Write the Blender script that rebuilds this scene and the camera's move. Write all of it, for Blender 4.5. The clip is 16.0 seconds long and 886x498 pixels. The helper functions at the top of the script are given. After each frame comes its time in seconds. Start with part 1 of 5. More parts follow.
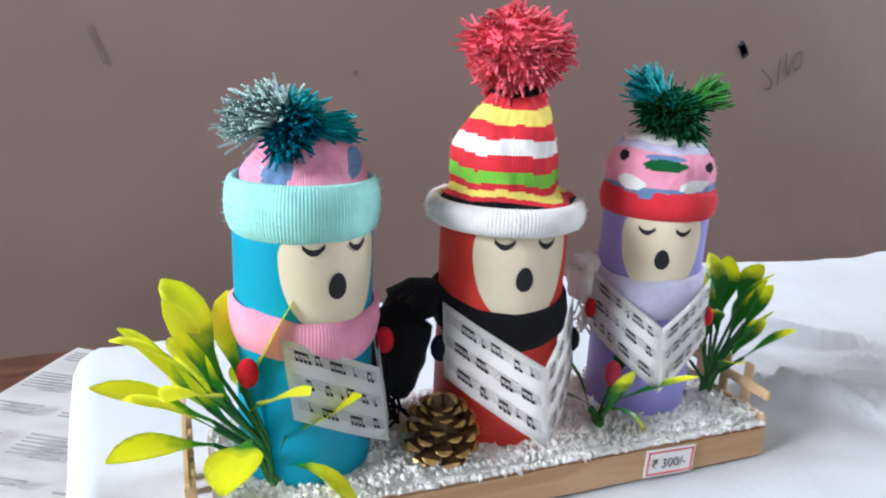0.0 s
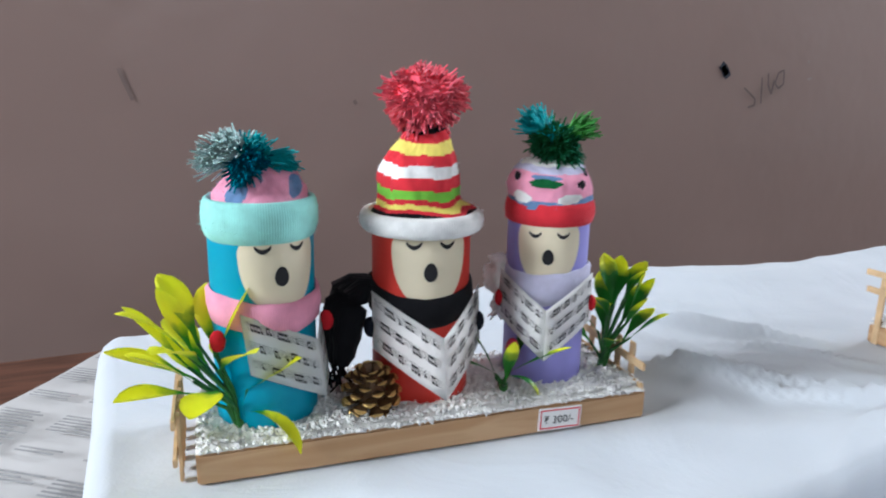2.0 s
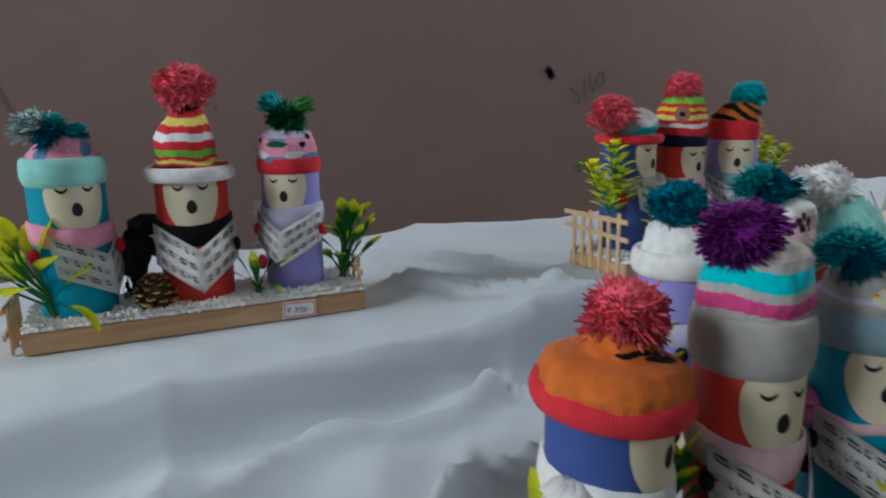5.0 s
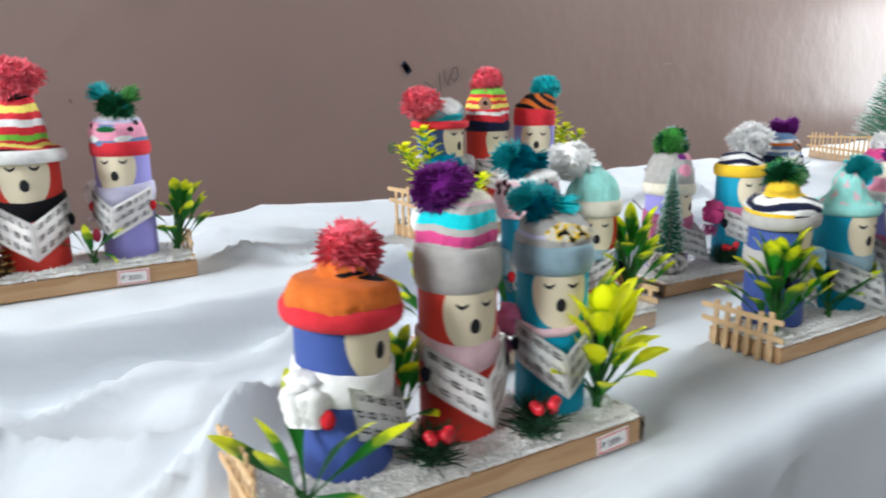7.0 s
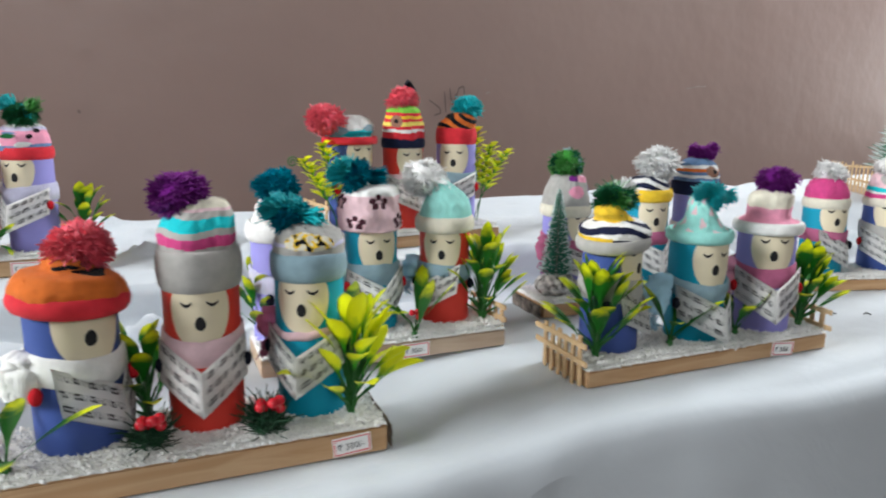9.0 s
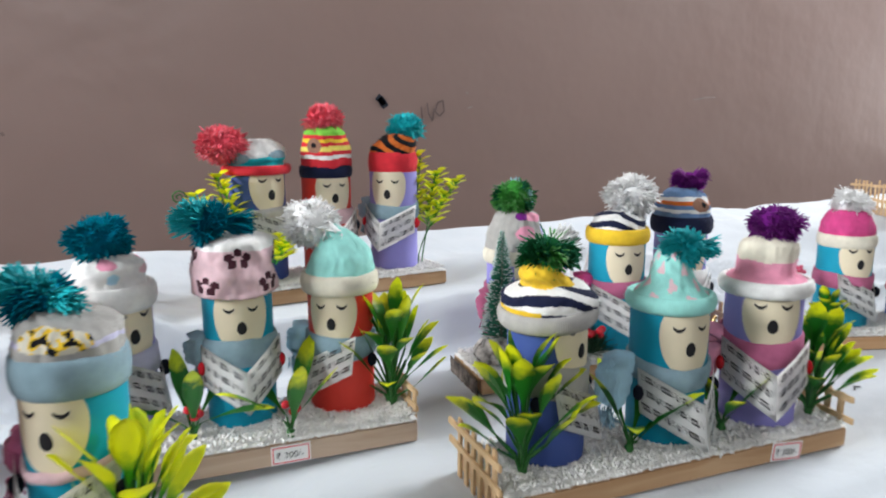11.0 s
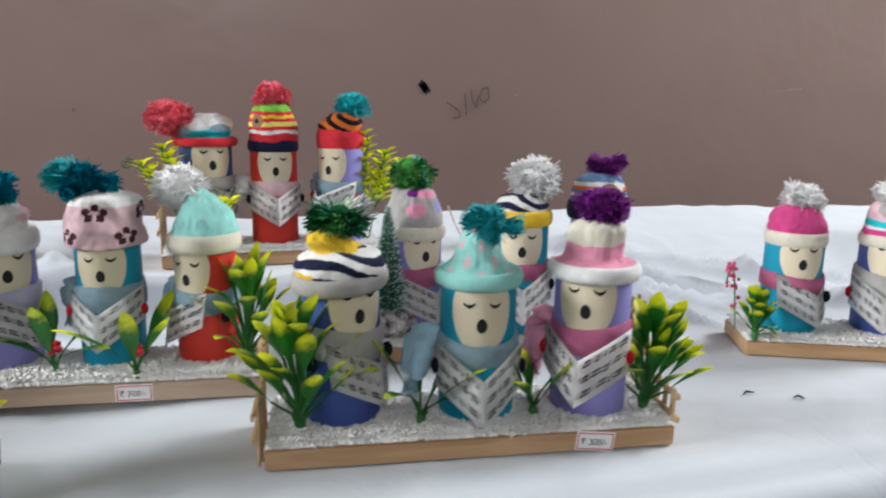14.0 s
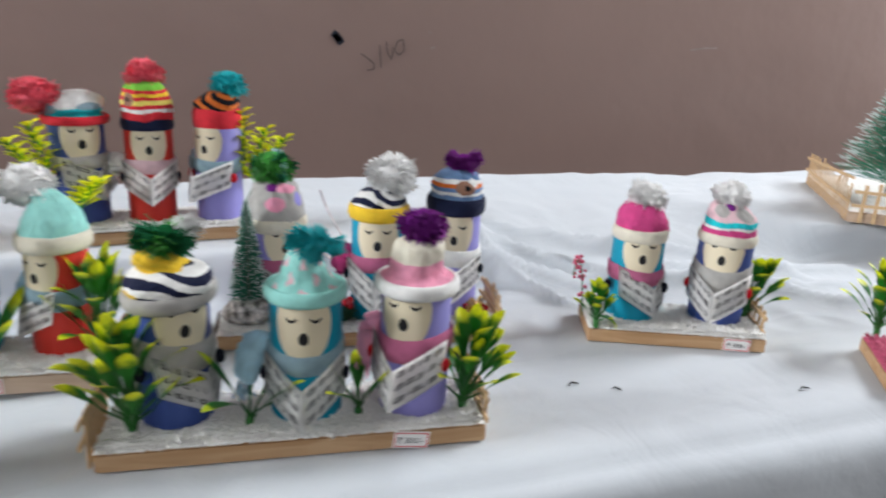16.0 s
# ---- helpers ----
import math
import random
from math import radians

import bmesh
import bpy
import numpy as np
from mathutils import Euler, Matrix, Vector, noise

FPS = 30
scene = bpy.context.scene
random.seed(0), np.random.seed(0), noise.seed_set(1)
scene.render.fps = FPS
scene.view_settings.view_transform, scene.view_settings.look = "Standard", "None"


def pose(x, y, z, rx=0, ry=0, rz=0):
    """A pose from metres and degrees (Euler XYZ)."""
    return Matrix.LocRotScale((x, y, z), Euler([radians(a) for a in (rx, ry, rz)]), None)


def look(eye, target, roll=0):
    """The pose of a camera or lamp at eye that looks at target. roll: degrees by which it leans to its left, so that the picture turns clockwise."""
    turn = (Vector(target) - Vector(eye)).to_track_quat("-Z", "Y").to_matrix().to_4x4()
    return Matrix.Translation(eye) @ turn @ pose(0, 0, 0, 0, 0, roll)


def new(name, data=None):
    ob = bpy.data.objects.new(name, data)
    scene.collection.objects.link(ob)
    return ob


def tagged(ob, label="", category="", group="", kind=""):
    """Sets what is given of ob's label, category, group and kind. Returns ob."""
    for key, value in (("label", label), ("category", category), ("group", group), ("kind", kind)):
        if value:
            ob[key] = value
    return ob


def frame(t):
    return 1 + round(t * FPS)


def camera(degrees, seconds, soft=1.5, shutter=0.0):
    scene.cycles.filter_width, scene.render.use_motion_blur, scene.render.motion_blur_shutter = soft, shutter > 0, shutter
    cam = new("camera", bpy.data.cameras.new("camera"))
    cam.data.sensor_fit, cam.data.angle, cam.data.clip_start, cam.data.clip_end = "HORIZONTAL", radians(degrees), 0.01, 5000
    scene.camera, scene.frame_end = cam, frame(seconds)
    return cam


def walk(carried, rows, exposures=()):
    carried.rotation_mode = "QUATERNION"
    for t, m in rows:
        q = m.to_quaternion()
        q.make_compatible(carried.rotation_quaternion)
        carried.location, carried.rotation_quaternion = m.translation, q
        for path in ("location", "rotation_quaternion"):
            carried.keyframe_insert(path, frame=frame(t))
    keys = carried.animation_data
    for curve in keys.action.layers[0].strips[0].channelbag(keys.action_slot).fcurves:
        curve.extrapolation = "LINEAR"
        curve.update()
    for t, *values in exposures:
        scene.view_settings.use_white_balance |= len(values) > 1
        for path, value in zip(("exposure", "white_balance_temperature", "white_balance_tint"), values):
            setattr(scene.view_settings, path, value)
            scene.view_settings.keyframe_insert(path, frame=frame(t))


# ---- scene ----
cam = camera(65.1, 16.0, soft=2.0, shutter=0.5)
PATH = [
    (0, (0.101, 0.018, 0.201), (0.94, 1.753, -0.334), 2.6),
    (0.5, (0.104, -0.003, 0.203), (0.932, 1.736, -0.339), 1.9),
    (1, (0.107, -0.021, 0.208), (0.926, 1.732, -0.298), 1.3),
    (1.5, (0.109, -0.041, 0.21), (0.897, 1.723, -0.309), 1.2),
    (2, (0.113, -0.068, 0.215), (0.872, 1.716, -0.274), 1.2),
    (2.5, (0.124, -0.099, 0.218), (0.904, 1.684, -0.245), 1.4),
    (3, (0.141, -0.136, 0.214), (0.942, 1.638, -0.246), 0.7),
    (3.5, (0.154, -0.177, 0.207), (0.958, 1.601, -0.231), 0.2),
    (4, (0.164, -0.208, 0.204), (0.974, 1.571, -0.217), -0.2),
    (6.5, (0.147, -0.337, 0.196), (1.287, 1.235, -0.279), -0.5),
    (7, (0.171, -0.37, 0.196), (1.331, 1.193, -0.264), -0.6),
    (7.5, (0.217, -0.432, 0.192), (1.323, 1.178, -0.236), -0.5),
    (8, (0.264, -0.48, 0.189), (1.304, 1.178, -0.226), 0.2),
    (8.5, (0.287, -0.486, 0.197), (1.232, 1.237, -0.172), -0.0),
    (9, (0.326, -0.495, 0.196), (1.263, 1.224, -0.214), 0.5),
    (9.5, (0.356, -0.514, 0.205), (1.286, 1.216, -0.176), 0.2),
    (12, (0.531, -0.355, 0.196), (1.289, 1.453, -0.201), -0.9),
    (12.5, (0.555, -0.382, 0.191), (1.153, 1.48, -0.225), 0.1),
    (13, (0.576, -0.424, 0.184), (1.112, 1.453, -0.252), 0.5),
    (13.5, (0.598, -0.469, 0.183), (1.131, 1.413, -0.236), 1.0),
    (14, (0.633, -0.493, 0.192), (1.157, 1.396, -0.206), 1.0),
    (14.5, (0.655, -0.498, 0.216), (1.199, 1.378, -0.214), 0.2),
    (15, (0.644, -0.515, 0.25), (1.17, 1.33, -0.314), 2.8),
    (15.5, (0.654, -0.532, 0.264), (1.211, 1.293, -0.337), 3.4),
    (16, (0.701, -0.525, 0.254), (1.346, 1.269, -0.349), 3.1),
]
EXPOSURES = [(0, 0.37, 6100, 10), (1, 0.27, 6100, 10), (1.5, 0.28, 6050, 10), (2, 0.12, 6000, 8), (2.5, -0.12, 6000, 6), (3, -0.76, 5900, 4), (3.5, -1.26, 5930, 4), (4, -1.48, 5950, 4), (6.5, 0.34, 6300, 7),
             (7, 0.39, 6350, 7), (7.5, 0.04, 6350, 7), (8, -0.31, 6400, 7), (8.5, -0.26, 6400, 7), (9, 0.25, 6500, 7), (9.5, 0.35, 6500, 7), (12, 0.29, 6450, 10), (12.5, 0.29, 6500, 10), (13, 0.29, 6500, 10),
             (13.5, 0.24, 6500, 10), (14, 0.19, 6500, 10), (14.5, 0.14, 6550, 10), (15, 0.19, 6500, 10), (15.5, 0.19, 6500, 10), (16, 0.14, 6500, 10)]
walk(cam, [(t, look(eye, target, roll)) for t, eye, target, roll in PATH], EXPOSURES)

# ---- world, light ----
world = bpy.data.worlds.new("sky")
scene.world = world
world.use_nodes = True
wn = world.node_tree.nodes
sky = wn.new("ShaderNodeTexSky")
sky.sky_type, sky.sun_disc, sky.sun_elevation, sky.sun_rotation = "NISHITA", False, radians(40), radians(200)
world.node_tree.links.new(sky.outputs[0], wn["Background"].inputs[0])
wn["Background"].inputs[1].default_value = 0.1


def area(name, m, w, h, power, colour):
    d = bpy.data.lights.new(name, "AREA")
    d.shape, d.size, d.size_y, d.energy, d.color = "RECTANGLE", w, h, power, colour
    ob = new(name, d)
    ob.matrix_basis = m
    return ob


# low east lamp: opening mirrored in the wall paint; others: assumed, unseen light sources
area("window_light_east", look((3.66, 0.50, 0.30), (2.0, 0.60, 0.28)), 0.36, 0.5, 2.8, (0.93, 0.96, 1.0))
area("assumed_light_east_high", look((3.66, 0.22, 1.75), (0.8, 0.12, 0.1)), 0.9, 0.75, 100, (0.95, 0.97, 1.0))
area("assumed_light_west", look((-2.56, 0.12, 1.45), (0.4, 0.15, 0.1)), 1.15, 0.9, 122, (0.95, 0.97, 1.0))
# weak front fill, added to brighten doll faces and song sheets
area("fill_light_south", look((0.3, -3.16, 1.65), (0.5, 0.2, 0)), 1.4, 0.7, 17, (0.95, 0.97, 1.0))


# ---- materials ----
def mat(name, colour, rough=0.7, var=0.12, scale=60.0, bump=0.15, bscale=400.0, metal=0.0, kind="noise", spec=0.4, sheen=0.0, dist=0.001, trans=0.0):
    m = bpy.data.materials.new(name)
    m.use_nodes = True
    nt = m.node_tree
    b = nt.nodes["Principled BSDF"]
    tc = nt.nodes.new("ShaderNodeTexCoord")
    n1 = nt.nodes.new("ShaderNodeTexNoise")
    n1.inputs["Scale"].default_value, n1.inputs["Detail"].default_value = scale, 5
    nt.links.new(tc.outputs["Object"], n1.inputs["Vector"])
    ramp = nt.nodes.new("ShaderNodeMapRange")
    ramp.inputs["From Min"].default_value, ramp.inputs["From Max"].default_value = 0.3, 0.7
    ramp.inputs["To Min"].default_value, ramp.inputs["To Max"].default_value = 1 - var, 1 + var
    nt.links.new(n1.outputs["Fac"], ramp.inputs["Value"])
    mul = nt.nodes.new("ShaderNodeVectorMath")
    mul.operation = "SCALE"
    mul.inputs[0].default_value = colour
    nt.links.new(ramp.outputs[0], mul.inputs["Scale"])
    nt.links.new(mul.outputs[0], b.inputs["Base Color"])
    b.inputs["Roughness"].default_value, b.inputs["Metallic"].default_value = rough, metal
    b.inputs["Specular IOR Level"].default_value = spec
    if sheen:
        b.inputs["Sheen Weight"].default_value = sheen
    if trans:
        b.inputs["Subsurface Weight"].default_value = trans
        b.inputs["Subsurface Radius"].default_value = (0.004, 0.004, 0.004)
    if bump:
        n2 = nt.nodes.new("ShaderNodeTexNoise" if kind == "noise" else "ShaderNodeTexWave")
        n2.inputs["Scale"].default_value = bscale
        nt.links.new(tc.outputs["Object"], n2.inputs["Vector"])
        bp = nt.nodes.new("ShaderNodeBump")
        bp.inputs["Strength"].default_value, bp.inputs["Distance"].default_value = bump, dist
        nt.links.new(n2.outputs["Fac"], bp.inputs["Height"])
        nt.links.new(bp.outputs[0], b.inputs["Normal"])
    return m


def rib_mat(name, colour):
    """Knitted wool: ribs that run round the hat by angle, with fuzz."""
    m = mat(name, colour, 0.95, 0.12, 120, 0, sheen=0.08, spec=0.1)
    nt = m.node_tree
    b = nt.nodes["Principled BSDF"]
    tc = nt.nodes.new("ShaderNodeTexCoord")
    sep = nt.nodes.new("ShaderNodeSeparateXYZ")
    nt.links.new(tc.outputs["Object"], sep.inputs[0])
    at = nt.nodes.new("ShaderNodeMath")
    at.operation = "ARCTAN2"
    nt.links.new(sep.outputs[0], at.inputs[0])
    nt.links.new(sep.outputs[1], at.inputs[1])
    mu = nt.nodes.new("ShaderNodeMath")
    mu.operation, mu.inputs[1].default_value = "MULTIPLY", 140
    nt.links.new(at.outputs[0], mu.inputs[0])
    sn = nt.nodes.new("ShaderNodeMath")
    sn.operation = "SINE"
    nt.links.new(mu.outputs[0], sn.inputs[0])
    ns = nt.nodes.new("ShaderNodeTexNoise")
    ns.inputs["Scale"].default_value = 1500
    nt.links.new(tc.outputs["Object"], ns.inputs["Vector"])
    ad = nt.nodes.new("ShaderNodeMath")
    ad.operation, ad.inputs[1].default_value = "MULTIPLY_ADD", 0.5
    nt.links.new(sn.outputs[0], ad.inputs[0])
    nt.links.new(ns.outputs["Fac"], ad.inputs[2])
    bp = nt.nodes.new("ShaderNodeBump")
    bp.inputs["Strength"].default_value, bp.inputs["Distance"].default_value = 0.35, 0.0004
    nt.links.new(ad.outputs[0], bp.inputs["Height"])
    nt.links.new(bp.outputs[0], b.inputs["Normal"])
    return m


COL = {
    "teal": (0.0, 0.30, 0.45), "red": (0.68, 0.045, 0.03), "lilac": (0.30, 0.28, 0.66), "blue": (0.045, 0.085, 0.30), "navy": (0.012, 0.016, 0.045),
    "mint": (0.33, 0.72, 0.66), "pink": (0.80, 0.33, 0.46), "hotpink": (0.62, 0.07, 0.24), "white": (0.80, 0.80, 0.78), "cream": (0.74, 0.70, 0.58),
    "yellow": (0.85, 0.56, 0.04), "lemon": (0.85, 0.72, 0.16), "green": (0.20, 0.55, 0.06), "black": (0.008, 0.008, 0.010), "orange": (0.66, 0.16, 0.03), "scarlet": (0.66, 0.035, 0.05),
    "crimson": (1.0, 0.14, 0.20), "purple": (0.16, 0.015, 0.20), "darkteal": (0.0, 0.16, 0.26), "turq": (0.02, 0.56, 0.62), "darkgreen": (0.008, 0.10, 0.03), "grass": (0.06, 0.32, 0.05),
    "grey": (0.42, 0.41, 0.39), "bluegrey": (0.26, 0.38, 0.44), "denim": (0.14, 0.24, 0.42), "mauve": (0.46, 0.13, 0.24), "brown": (0.06, 0.02, 0.03), "tan": (0.30, 0.16, 0.11),
    "palepink": (0.74, 0.52, 0.56), "palemint": (0.70, 0.95, 0.93), "palelilac": (0.55, 0.54, 0.70), "skyblue": (0.42, 0.67, 0.80),
}
WOOL = {k: rib_mat("wool_" + k, v) for k, v in COL.items()}
YARN = {k: mat("yarn_" + k, (0.97, 0.97, 0.96) if k == "white" else v, 0.95, 0.05 if k == "white" else 0.18, 300, 0.3, 2500, spec=0.05, dist=0.0003) for k, v in COL.items()}
for yarn in YARN.values():
    shader = yarn.node_tree.nodes["Principled BSDF"]
    shader.inputs["Subsurface Weight"].default_value = 0.3
    shader.inputs["Subsurface Radius"].default_value = (1, 1, 1)
    shader.inputs["Subsurface Scale"].default_value = 0.005
CARD = {k: mat("card_" + k, COL[k], 0.55, 0.05, 50, 0.08, 700, spec=0.35, dist=0.0004) for k in ("teal", "red", "lilac", "blue")}
M_face = mat("face_card", (0.78, 0.69, 0.50), 0.6, 0.04, 60, 0.05, 800, dist=0.0003)
M_ink = mat("ink", (0.01, 0.01, 0.012), 0.6, 0.1, 100, 0)
M_paper = mat("paper", (0.88, 0.87, 0.85), 0.7, 0.03, 40, 0.05, 500, dist=0.0003)
M_felt_black = mat("felt_black", (0.012, 0.014, 0.022), 1, 0.2, 300, 0.5, 2000, spec=0.1)
M_felt_red = mat("felt_red", (0.55, 0.02, 0.03), 1, 0.15, 300, 0.5, 2000, spec=0.1)
M_snow = mat("snow_flakes", (0.90, 0.89, 0.86), 0.85, 0.08, 350, 0.5, 900, dist=0.0015)
M_stick = mat("lolly_stick", (0.62, 0.43, 0.24), 0.7, 0.15, 120, 0.2, 600, dist=0.0004)
M_red_line = mat("red_border", (0.70, 0.05, 0.07), 0.6, 0.05, 50, 0)
M_berry = mat("berry", (0.62, 0.015, 0.03), 0.25, 0.1, 200, 0.0, spec=0.5)
M_needle = mat("needle", (0.015, 0.07, 0.03), 0.6, 0.3, 300, 0)
M_fir = mat("fir_bristle", (0.03, 0.20, 0.12), 0.7, 0.3, 300, 0)
M_frost = mat("frosted_tip", (0.62, 0.72, 0.70), 0.8, 0.1, 300, 0)
M_stem = mat("plastic_stem", (0.03, 0.16, 0.03), 0.4, 0.2, 200, 0)
M_twig = mat("silver_twig", (0.62, 0.58, 0.58), 0.5, 0.2, 200, 0.2, 900)
M_bark = mat("bark", (0.26, 0.22, 0.19), 0.9, 0.7, 130, 1.0, 260, dist=0.003)
M_cone = mat("cone_scale", (0.10, 0.05, 0.02), 0.45, 0.4, 300, 0.3, 900, metal=0.3)
M_gold = mat("gold_tip", (0.55, 0.36, 0.13), 0.35, 0.3, 400, 0.2, 900, metal=0.7)
M_gift = mat("gift_foil", (0.40, 0.02, 0.03), 0.25, 0.2, 100, 0.3, 300, metal=0.4)
M_stone = mat("snowy_stone", (0.42, 0.40, 0.38), 0.9, 0.95, 160, 0.8, 300, dist=0.002)


def wood_mat(name, colour, dark):
    m = mat(name, colour, 0.6, 0.1, 60, 0.15, 500, dist=0.0004)
    nt = m.node_tree
    b = nt.nodes["Principled BSDF"]
    tc = nt.nodes.new("ShaderNodeTexCoord")
    mp = nt.nodes.new("ShaderNodeMapping")
    mp.inputs["Scale"].default_value = (4, 28, 40)
    nt.links.new(tc.outputs["Object"], mp.inputs[0])
    n = nt.nodes.new("ShaderNodeTexNoise")
    n.inputs["Scale"].default_value, n.inputs["Detail"].default_value, n.inputs["Distortion"].default_value = 3, 6, 1.2
    nt.links.new(mp.outputs[0], n.inputs["Vector"])
    r = nt.nodes.new("ShaderNodeValToRGB")
    r.color_ramp.elements[0].position, r.color_ramp.elements[0].color = 0.35, (*dark, 1)
    r.color_ramp.elements[1].position, r.color_ramp.elements[1].color = 0.62, (*colour, 1)
    nt.links.new(n.outputs["Fac"], r.inputs[0])
    nt.links.new(r.outputs[0], b.inputs["Base Color"])
    return m


M_wood = wood_mat("pine_wood", (0.56, 0.36, 0.20), (0.45, 0.26, 0.125))
M_wood_pale = wood_mat("pale_wood", (0.56, 0.42, 0.31), (0.46, 0.33, 0.23))
M_brown_top = wood_mat("brown_table", (0.12, 0.05, 0.03), (0.06, 0.025, 0.015))


def leaf_mat(name, base, tip, at):
    m = bpy.data.materials.new(name)
    m.use_nodes = True
    nt = m.node_tree
    b = nt.nodes["Principled BSDF"]
    a = nt.nodes.new("ShaderNodeAttribute")
    a.attribute_name = "along"
    tc = nt.nodes.new("ShaderNodeTexCoord")
    n = nt.nodes.new("ShaderNodeTexNoise")
    n.inputs["Scale"].default_value = 160
    nt.links.new(tc.outputs["Object"], n.inputs["Vector"])
    ma = nt.nodes.new("ShaderNodeMath")
    ma.operation, ma.inputs[1].default_value = "MULTIPLY_ADD", 0.35
    nt.links.new(n.outputs["Fac"], ma.inputs[0])
    nt.links.new(a.outputs["Fac"], ma.inputs[2])
    r = nt.nodes.new("ShaderNodeValToRGB")
    r.color_ramp.elements[0].position, r.color_ramp.elements[0].color = at + 0.08, (*base, 1)
    r.color_ramp.elements[1].position, r.color_ramp.elements[1].color = at + 0.34, (*tip, 1)
    nt.links.new(ma.outputs[0], r.inputs[0])
    nt.links.new(r.outputs[0], b.inputs["Base Color"])
    b.inputs["Roughness"].default_value = 0.42
    b.inputs["Specular IOR Level"].default_value = 0.45
    b.inputs["Subsurface Weight"].default_value = 0.3
    b.inputs["Subsurface Radius"].default_value = (0.003, 0.003, 0.001)
    return m


M_leaf_yellow = leaf_mat("leaf_yellow", (0.04, 0.34, 0.012), (0.90, 0.92, 0.015), 0.33)
M_leaf = leaf_mat("leaf_green_yellow", (0.016, 0.22, 0.014), (0.86, 0.90, 0.015), 0.69)
M_leaf_green = leaf_mat("leaf_green", (0.014, 0.20, 0.016), (0.72, 0.84, 0.02), 0.80)


def cloth_mat():
    m = mat("white_cloth", (0.58, 0.62, 0.66), 0.9, 0.04, 6, 0.0, sheen=0.1, spec=0.2)
    nt = m.node_tree
    b = nt.nodes["Principled BSDF"]
    tc = nt.nodes.new("ShaderNodeTexCoord")
    n1 = nt.nodes.new("ShaderNodeTexNoise")
    n1.inputs["Scale"].default_value, n1.inputs["Detail"].default_value, n1.inputs["Distortion"].default_value = 9, 4, 1.5
    n2 = nt.nodes.new("ShaderNodeTexNoise")
    n2.inputs["Scale"].default_value, n2.inputs["Detail"].default_value = 900, 2
    for n in (n1, n2):
        nt.links.new(tc.outputs["Object"], n.inputs["Vector"])
    n3 = nt.nodes.new("ShaderNodeTexNoise")
    n3.inputs["Scale"].default_value, n3.inputs["Detail"].default_value, n3.inputs["Distortion"].default_value = 5, 1.5, 0.8
    turn = nt.nodes.new("ShaderNodeMapping")
    turn.inputs["Rotation"].default_value, turn.inputs["Scale"].default_value = (0, 0, radians(28)), (0.7, 1.7, 1)
    nt.links.new(tc.outputs["Object"], turn.inputs[0])
    nt.links.new(turn.outputs[0], n3.inputs["Vector"])
    mid, crease, b3 = nt.nodes.new("ShaderNodeMath"), nt.nodes.new("ShaderNodeMath"), nt.nodes.new("ShaderNodeBump")
    mid.operation, mid.inputs[1].default_value = "SUBTRACT", 0.5
    crease.operation = "ABSOLUTE"
    nt.links.new(n3.outputs["Fac"], mid.inputs[0])
    nt.links.new(mid.outputs[0], crease.inputs[0])
    nt.links.new(crease.outputs[0], b3.inputs["Height"])
    b3.invert = True
    b3.inputs["Strength"].default_value, b3.inputs["Distance"].default_value = 0.35, 0.036
    b1, b2 = nt.nodes.new("ShaderNodeBump"), nt.nodes.new("ShaderNodeBump")
    nt.links.new(b3.outputs[0], b1.inputs["Normal"])
    b1.inputs["Strength"].default_value, b1.inputs["Distance"].default_value = 0.3, 0.012
    b2.inputs["Strength"].default_value, b2.inputs["Distance"].default_value = 0.25, 0.0006
    nt.links.new(n1.outputs["Fac"], b1.inputs["Height"])
    nt.links.new(n2.outputs["Fac"], b2.inputs["Height"])
    nt.links.new(b1.outputs[0], b2.inputs["Normal"])
    nt.links.new(b2.outputs[0], b.inputs["Normal"])
    return m


def wall_mat():
    m = mat("brown_gloss_paint", (0.275, 0.190, 0.166), 0.33, 0.05, 2.5, 0.0, spec=0.5)
    nt = m.node_tree
    b = nt.nodes["Principled BSDF"]
    tc = nt.nodes.new("ShaderNodeTexCoord")
    n1 = nt.nodes.new("ShaderNodeTexNoise")
    n1.inputs["Scale"].default_value, n1.inputs["Detail"].default_value = 7, 3
    nt.links.new(tc.outputs["Object"], n1.inputs["Vector"])
    bp = nt.nodes.new("ShaderNodeBump")
    bp.inputs["Strength"].default_value, bp.inputs["Distance"].default_value = 0.35, 0.012
    nt.links.new(n1.outputs["Fac"], bp.inputs["Height"])
    nt.links.new(bp.outputs[0], b.inputs["Normal"])
    n2 = nt.nodes.new("ShaderNodeTexNoise")
    n2.inputs["Scale"].default_value, n2.inputs["Detail"].default_value = 3, 6
    nt.links.new(tc.outputs["Object"], n2.inputs["Vector"])
    mr = nt.nodes.new("ShaderNodeMapRange")
    mr.inputs["To Min"].default_value, mr.inputs["To Max"].default_value = 0.25, 0.45
    nt.links.new(n2.outputs["Fac"], mr.inputs["Value"])
    nt.links.new(mr.outputs[0], b.inputs["Roughness"])
    return m


M_cloth, M_wall = cloth_mat(), wall_mat()
# surfaces of the unseen room; dark tones hold the bounce light down
M_plaster = mat("plaster", (0.24, 0.235, 0.225), 0.9, 0.05, 5, 0.1, 120, dist=0.002)
M_floor = mat("concrete_floor", (0.075, 0.065, 0.06), 0.6, 0.15, 8, 0.1, 120, dist=0.002)


